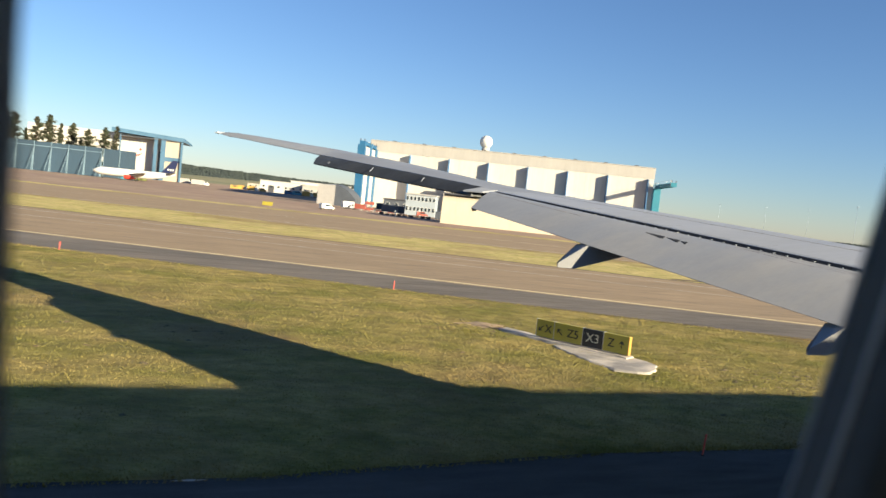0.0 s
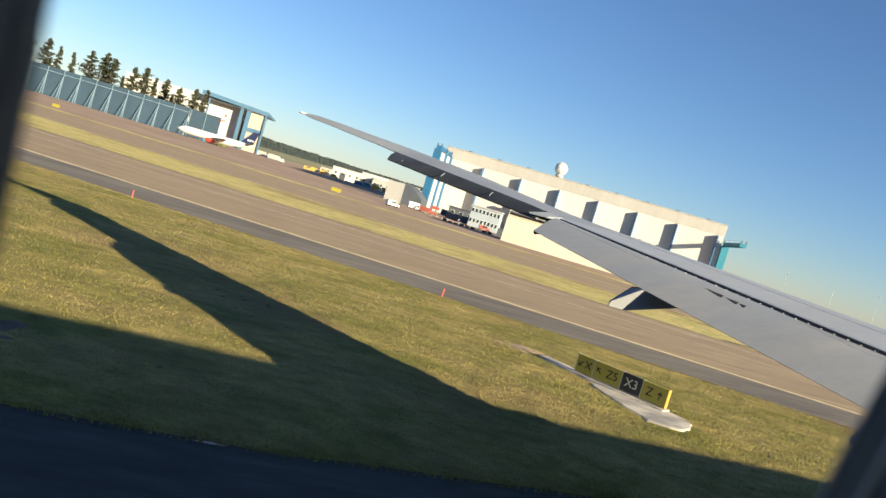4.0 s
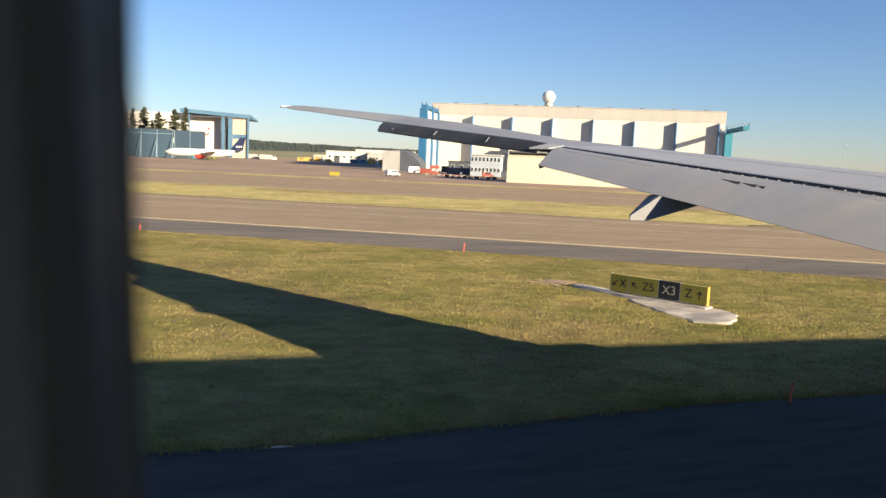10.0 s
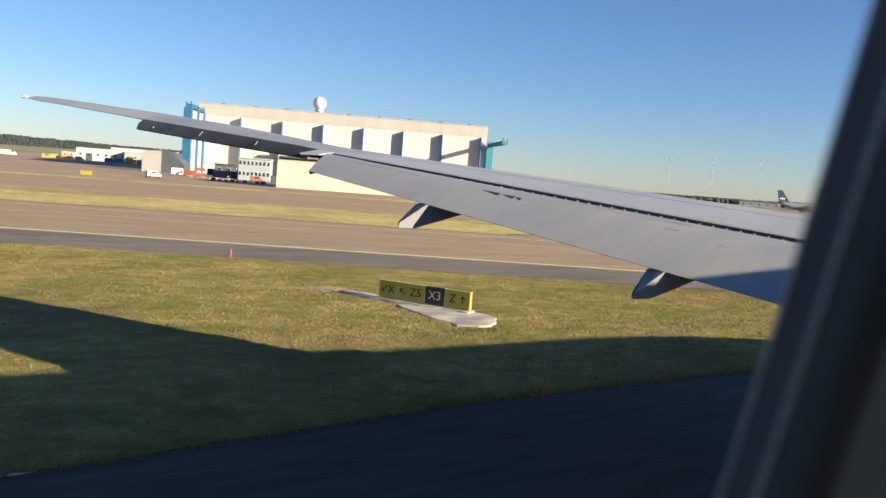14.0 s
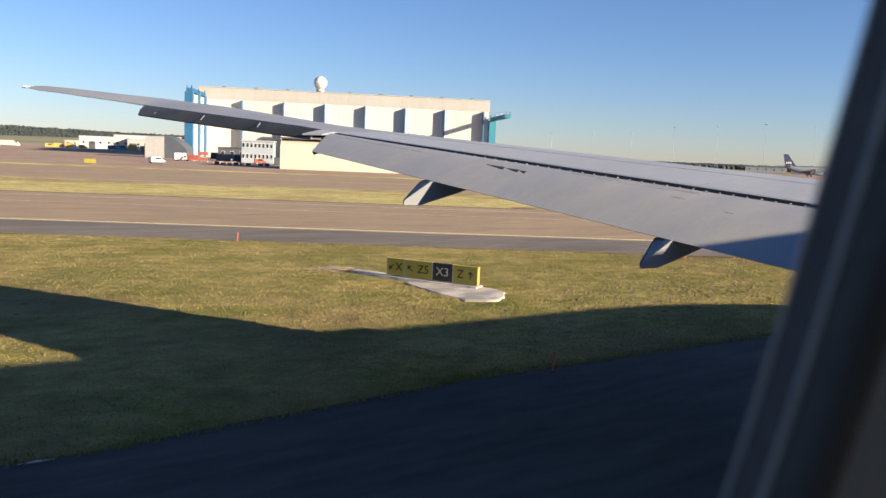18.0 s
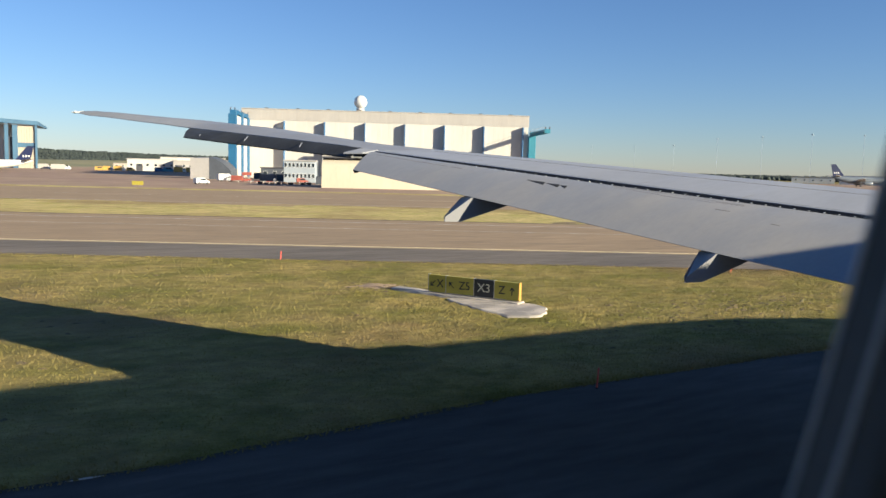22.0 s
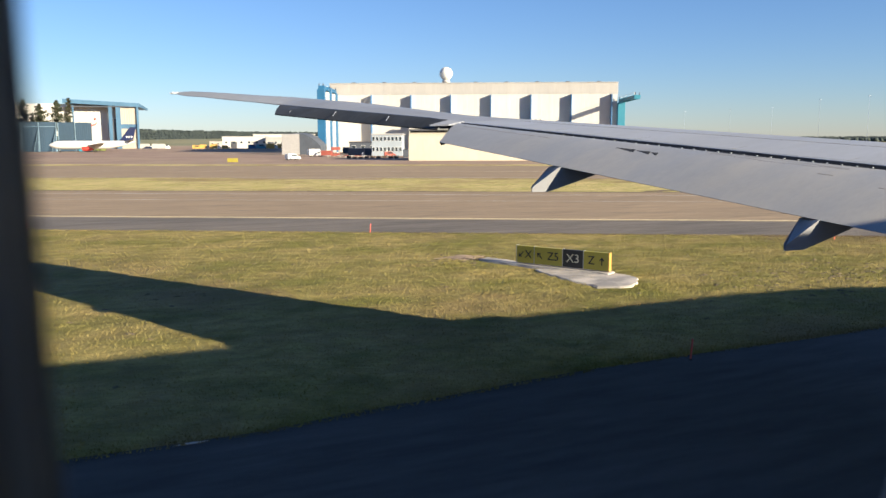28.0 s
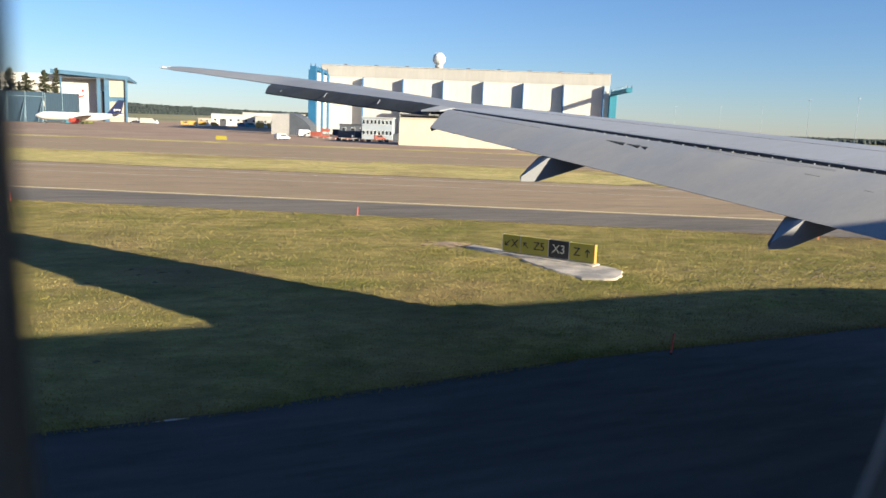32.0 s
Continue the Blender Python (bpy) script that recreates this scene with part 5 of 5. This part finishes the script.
part("platform", box("platform", (3.2, 1.5, 0.2), "rust_red", (0, 0, 2.2), 0.03), lift)
for s in (-1, 1):
    part("brace", rod("brace", (-1.3 * s, 0, 1.0), (1.3 * s, 0, 2.2), 0.08, "steel"), lift)
    for x in (-1, 1):
        part("wheel", rod("wheel", (x, s * 0.75, 0.3), (x, s * 0.5, 0.3), 0.3, "rubber", 12), lift)
    part("guard_rail", box("guard_rail", (3.2, 0.06, 0.9), "rust_red", (0, s * 0.7, 2.4)), lift)
van("box_truck", Matrix.Translation(bearing(14.9, 286)) @ Matrix.Rotation(0.1, 4, "Z"), "white_paint", 5.6, 2.6, 2.1, "small white box truck beside the hangar door", True)
rnd = random.Random(4)
for k in range(9):
    t = thing("pallet_stack", "stack of weathered timber pallets on the apron edge", "pallets", Matrix.Translation(bearing(17.2 + k * 0.42, 255 + rnd.uniform(-4, 4))) @ Matrix.Rotation(rnd.uniform(-0.6, 0.2), 4, "Z"), "pallets on the apron edge")
    for j in range(rnd.randint(3, 6)):
        part("pallet", box("pallet", (1.3, 0.9, 0.13), "bark", (0, 0, j * 0.15)), t)
# a reflector disc on its post, no windsock
t = thing("reflector_post", "white round reflector on a thin post", "marker", Matrix.Translation(bearing(18.2, 238)))
part("post", rod("post", (0, 0, 0), (0, 0, 1.4), 0.05, "white_paint"), t)
part("disc", rod("disc", (0, -0.05, 1.7), (0, 0.05, 1.7), 0.4, "white_paint", 16), t)


# ---- second hangar, blast fence and trees ----
def second_hangar():
    m = Matrix.Translation(bearing(3.2, 590)) @ Matrix.Rotation(radians(-8), 4, "Z")
    t = thing("aircraft_hangar", "cream hangar with blue roof edge and blue door towers", "hangar", m)
    W, H = 104, 32
    ribbed_wall("wall", W - 16, H - 2, "clad_white", t, pose(-W / 2 - 8 + 4, 6, 0), 2.4, 0.08, "cream sheet-metal wall")
    part("hall", box("hall", (W - 17, 70, H - 2.2), "clad_white", (-W / 2 - 4, 42, 0)), t)
    part("roof", loft("roof", [[(x, -2, H - z), (x, 76, H - 1 - z), (x, 76, H - 2.2 - z), (x, -2, H - 2.6 - z)] for x, z in ((-46, -1.0), (1.5, 1.5))], "steel_blue", smooth=False), t, "blue roof edge")
    for x, w in ((-17, 2.2), (-12.0, 3.0), (0.2, 1.2)):
        part("door_tower", box("door_tower", (w, 3, H - 2.6), "steel_blue", (x, 0, 0), 0.1), t, "blue door tower")
    ribbed_wall("door_leaf", 10.5, H - 4, "clad_beige", t, pose(-5.2, 0, 0), 1.5, 0.06, "beige sliding door")
    part("door_band", box("door_band", (10.6, 0.2, 3.0), "steel_blue", (-5.2, -0.2, 13.5)), t)
    # solid dark box imitates the shade inside the open door
    part("opening", box("opening", (3.0, 0.6, 20), "roof_dark", (-14.6, 1, 0)), t, "open door, its unlit inside drawn as a dark box")
    part("leg", box("leg", (1.0, 1.0, H - 3.0), "steel_blue", (-40.0, -1.2, 0), 0.1), t, "slim blue canopy leg")
    # slate colour paints the shade under the canopy
    part("canopy_ceiling", box("canopy_ceiling", (44, 7.5, 0.5), "slate", (-22.5, 2.0, H - 4.2)), t, "underside of the canopy, shade put into its dark colour")
    for k in range(5):
        part("wall_joint", box("wall_joint", (0.25, 0.12, H - 4), "clad_grey", (-92 + k * 12, 5.9, 0)), t)
    # red smile-shaped mark and dot, drawn as a plain shape
    verts, faces = [], []
    for i in range(13):
        a = math.pi * (1.08 + 0.84 * i / 12)
        for r in (3.3, 2.2 + 0.8 * abs(i - 6) / 6):
            verts.append((-30 + r * math.cos(a) * 1.15, 5.6, 18.5 + r * math.sin(a)))
        if i:
            k = 2 * i
            faces.append((k - 2, k - 1, k + 1, k))
    part("wall_mark", mesh_from("wall_mark", verts, faces, "red_paint"), t, "red curved wall mark")
    part("wall_mark", rod("wall_mark", (-27.4, 5.75, 20), (-27.4, 5.5, 20), 0.7, "red_paint", 14), t, "red round wall mark")


second_hangar()


def blast_fence():
    m = Matrix.Translation(bearing(-1.7, 455)) @ Matrix.Rotation(radians(-4), 4, "Z")
    t = thing("blast_fence", "long blue steel blast fence with slanting braces on the apron", "fence", m)
    n, w, h = 20, 8.0, 15.0
    panel = bpy.data.meshes.new("panel")
    prof = []
    for i in range(8):
        x0 = -w / 2 + w * i / 8
        prof += [(x0, 0), (x0 + 0.6, 0), (x0 + 0.7, -0.03), (x0 + 0.95, -0.03)]
    prof.append((w / 2, 0))
    k = len(prof)
    verts = [(x, y, 0.1) for x, y in prof] + [(x, y, h) for x, y in prof] + [(-w / 2, 0.15, 0.1), (w / 2, 0.15, 0.1), (-w / 2, 0.15, h), (w / 2, 0.15, h)]
    b = 2 * k
    panel.from_pydata(verts, [], [(i, i + 1, i + 1 + k, i + k) for i in range(k - 1)] + [(b, b + 2, b + 3, b + 1), (k, 2 * k - 1, b + 3, b + 2)])
    panel.materials.append(M["fence_blue"])
    brace = rod("brace", (0, -5.0, 0), (0, -0.1, h * 0.86), 0.2, "fence_brace", 6)
    slant = rod("brace", (-2.4, -3.0, 0), (0, -0.1, h * 0.84), 0.15, "fence_brace", 6)
    post = box("post", (0.35, 0.4, h), "fence_brace", (0, -0.3, 0))
    for i in range(n):
        x = -w * (i + 0.5)
        part("panel", panel, t, "", pose(x, 0, 0))
        part("brace", brace, t, "", pose(x + w / 2, 0, 0))
        part("brace", slant, t, "", pose(x + w / 2, 0, 0))
        part("post", post, t, "", pose(x + w / 2, 0, 0))
    part("rail", box("rail", (n * w, 0.3, 0.3), "fence_brace", (-n * w / 2, -0.35, h * 0.84)), t)
    # lower end section
    for i in range(2):
        part("panel", panel, t, "", pose(w * (i + 0.5), 9, 0))
        part("post", post, t, "", pose(w * i, 9, 0))
    part("door", box("door", (3.4, 0.2, 3.6), "teal_paint", (11, 8.7, 0)), t, "light blue door in the fence")


blast_fence()


def conifer(m, h, seed, kind="pine"):
    """A tapered trunk, limbs and a ragged crown of many small needle sprays."""
    rng = np.random.default_rng(seed)
    t = thing("pine_tree", "tall dark green pine behind the blast fence", "tree", m, "pines behind the fence")
    part("trunk", rod("trunk", (0, 0, -0.1), (rng.normal(0, 0.2), 0, h * 0.96), h * 0.018, "bark", 8, 0.05), t, "reddish bare trunk")
    base = rng.uniform(0.32, 0.5) if kind == "pine" else 0.15
    V, F, LV, LF = [], [], [], []
    nl = 58
    for i in range(nl):
        u = base + (1 - base) * (i + rng.random()) / nl
        k = (u - base) / (1 - base)
        if kind == "pine":
            reach = h * 0.2 * (1.0 - k ** 1.6) ** 0.8 * (0.55 + 0.45 * min(1, k * 4)) * rng.uniform(0.25, 1.15) + 0.3
        else:
            reach = h * 0.17 * (1.02 - k) * rng.uniform(0.5, 1.15) + 0.25
        a = rng.uniform(0, 2 * np.pi)
        d = np.array([np.cos(a), np.sin(a), rng.uniform(-0.1, 0.3) if kind == "pine" else rng.uniform(-0.45, -0.1)])
        o = np.array([0, 0, u * h])
        side = np.array([-d[1], d[0], 0]) * 0.07
        b = len(LV)
        LV += [o - side, o + side, o + d * reach]
        LF.append((b, b + 1, b + 2))
        for j in range(44):
            s = rng.uniform(0.2, 1.05)
            c = o + d * reach * s + rng.normal(0, 1, 3) * (reach * 0.15 + 0.15) * np.array([1, 1, 0.45])
            e1, e2 = rng.normal(0, 1, 3), rng.normal(0, 1, 3)
            e1, e2 = e1 / np.linalg.norm(e1), e2 / np.linalg.norm(e2)
            e1[2] *= 0.5
            q = rng.uniform(0.3, 0.75) * (0.5 + h / 45)
            b = len(V)
            V += [c + e1 * q, c - e1 * q * 0.6 + e2 * q * 0.5, c - e2 * q * 0.6, c + e2 * q * 0.9]
            F += [(b, b + 1, b + 2), (b, b + 1, b + 3)]
    part("limbs", mesh_from("limbs", LV, LF, "bark"), t)
    part("crown", mesh_from("crown", V, F, "needles"), t, "ragged dark green crown")


rnd = random.Random(11)
for k, (az, r, h, kind) in enumerate(((-13.4, 500, 34, "pine"), (-12.6, 505, 33, "spruce"), (-12.0, 500, 31, "pine"), (-10.8, 500, 30, "pine"), (-10.1, 505, 28, "spruce"), (-9.3, 500, 27, "spruce"), (-8.3, 505, 31, "pine"), (-7.4, 500, 32, "pine"), (-6.9, 495, 30, "pine"), (-5.6, 500, 29, "pine"), (-4.9, 505, 31, "pine"), (-4.2, 500, 27, "spruce"), (-3.5, 505, 28, "pine"), (-2.6, 490, 25, "pine"), (-1.6, 488, 27, "pine"), (-0.9, 492, 29, "spruce"), (-3.0, 495, 20, "spruce"), (-6.2, 500, 22, "spruce"))):
    conifer(Matrix.Translation(bearing(az, r)) @ Matrix.Rotation(rnd.uniform(0, 6), 4, "Z"), h, 40 + k, kind)


def woods(name, az0, az1, r0, r1, n, h0, h1, seed, label, mat="far_needles", rise=0.0):
    """A far wood: many small ragged treetops in one mesh."""
    rng = np.random.default_rng(seed)
    V, F = [], []
    for i in range(n):
        az, r = rng.uniform(az0, az1), rng.uniform(r0, r1)
        c = np.array(bearing(az, r))
        h = rng.uniform(h0, h1) * (0.95 + 0.2 * noise.noise((az * 0.25, seed, 0.0)))
        w = h * rng.uniform(0.5, 0.85)
        b = len(V)
        k = 6
        base = rise * (r - r0) / max(1.0, r1 - r0) * float(np.interp(az, (-50, 3, 12, 40), (1.4, 1.38, 1.0, 0.9)))
        for z, q in ((None, 0.8), (0.35, 1.0), (0.75, 0.6)):
            for j in range(k):
                a = 2 * np.pi * j / k + rng.uniform(-0.3, 0.3)
                qq = w * q * rng.uniform(0.7, 1.2)
                V.append(c + np.array([np.cos(a) * qq, np.sin(a) * qq, 0.0 if z is None else base + h * z * rng.uniform(0.9, 1.1)]))
        V.append(c + np.array([rng.normal(0, 0.5), rng.normal(0, 0.5), base + h]))
        for L in range(2):
            for j in range(k):
                F.append((b + L * k + j, b + L * k + (j + 1) % k, b + (L + 1) * k + (j + 1) % k, b + (L + 1) * k + j))
        for j in range(k):
            F.append((b + 2 * k + j, b + 2 * k + (j + 1) % k, b + 3 * k))
    tagged(new(name, mesh_from(name, V, F, mat, True)), label, "woods", "", "stuff")


woods("far_woods", -50, 40, 1500, 2000, 30000, 4.5, 7.0, 3, "dark wooded ridge on the horizon", rise=18.5)
def meadow(az0, az1, r0, r1, rise):
    """A far slope of dry pasture below the woods."""
    V, F, n = [], [], 60
    for i in range(n + 1):
        az = az0 + (az1 - az0) * i / n
        for j in range(7):
            u = j / 6
            V.append(bearing(az, r0 + (r1 - r0) * u, 0.03 + rise * u ** 1.4 * (0.75 + 0.3 * noise.noise((az * 0.15, u * 2, 4.0)))))
    for i in range(n):
        for j in range(6):
            k = i * 7 + j
            F.append((k, k + 7, k + 8, k + 1))
    tagged(new("far_meadow", mesh_from("far_meadow", V, F, "meadow", True)), "dull green pasture slope below the far woods", "grass", "", "structure")


meadow(-50, 40, 800, 1620, 10.0)
woods("far_woods", 40, 100, 1300, 1700, 9000, 4.5, 7, 4, "dark wooded ridge beyond the terminal", rise=3.0)
woods("shrubs", -3.5, 1.0, 470, 480, 30, 4, 8, 8, "green bushes at the foot of the second hangar", "leaves")
woods("shrubs", -32, -15, 560, 640, 120, 6, 13, 9, "mixed green trees beyond the blast fence", "leaves")


# ---- masts and the far terminal ----
def mast(az, r, h):
    t = thing("floodlight_mast", "tall slim floodlight mast on the far apron, haze put into its grey", "mast", Matrix.Translation(bearing(az, r)), "floodlight masts")
    part("pole", rod("pole", (0, 0, 0), (0, 0, h), 0.12, "mast_haze", 8, 0.07), t)
    part("head", rod("head", (0, 0, h), (0, 0, h + 0.3), 0.6, "mast_haze", 10), t)
    for k in range(6):
        a = k * math.pi / 3
        part("lamp", box("lamp", (0.3, 0.3, 0.3), "mast_haze", (0.7 * math.cos(a), 0.7 * math.sin(a), h - 0.1)), t)


for az, r, h in ((40.5, 900, 34), (43.4, 860, 34), (46.0, 820, 34), (48.8, 640, 33), (51.6, 600, 33), (54.6, 560, 33), (-12.9, 700, 36), (-6.1, 760, 36), (57.6, 640, 36)):
    mast(az, r, h)
for az, r, L, H in ((54.8, 900, 40, 6), (59.0, 860, 80, 8), (62.5, 820, 80, 10)):
    low_building("terminal_building", Matrix.Translation(bearing(az, r)) @ Matrix.Rotation(radians(-az), 4, "Z"), L, 26, H, "white_paint", "clad_grey", 5, "low pale terminal building on the horizon", rows=1)
ch = thing("chimney", "slim dark chimney above the far terminal", "chimney", Matrix.Translation(bearing(60.4, 850)))
part("stack", rod("stack", (0, 0, 0), (0, 0, 30), 1.6, "roof_dark", 12, 1.3), ch)
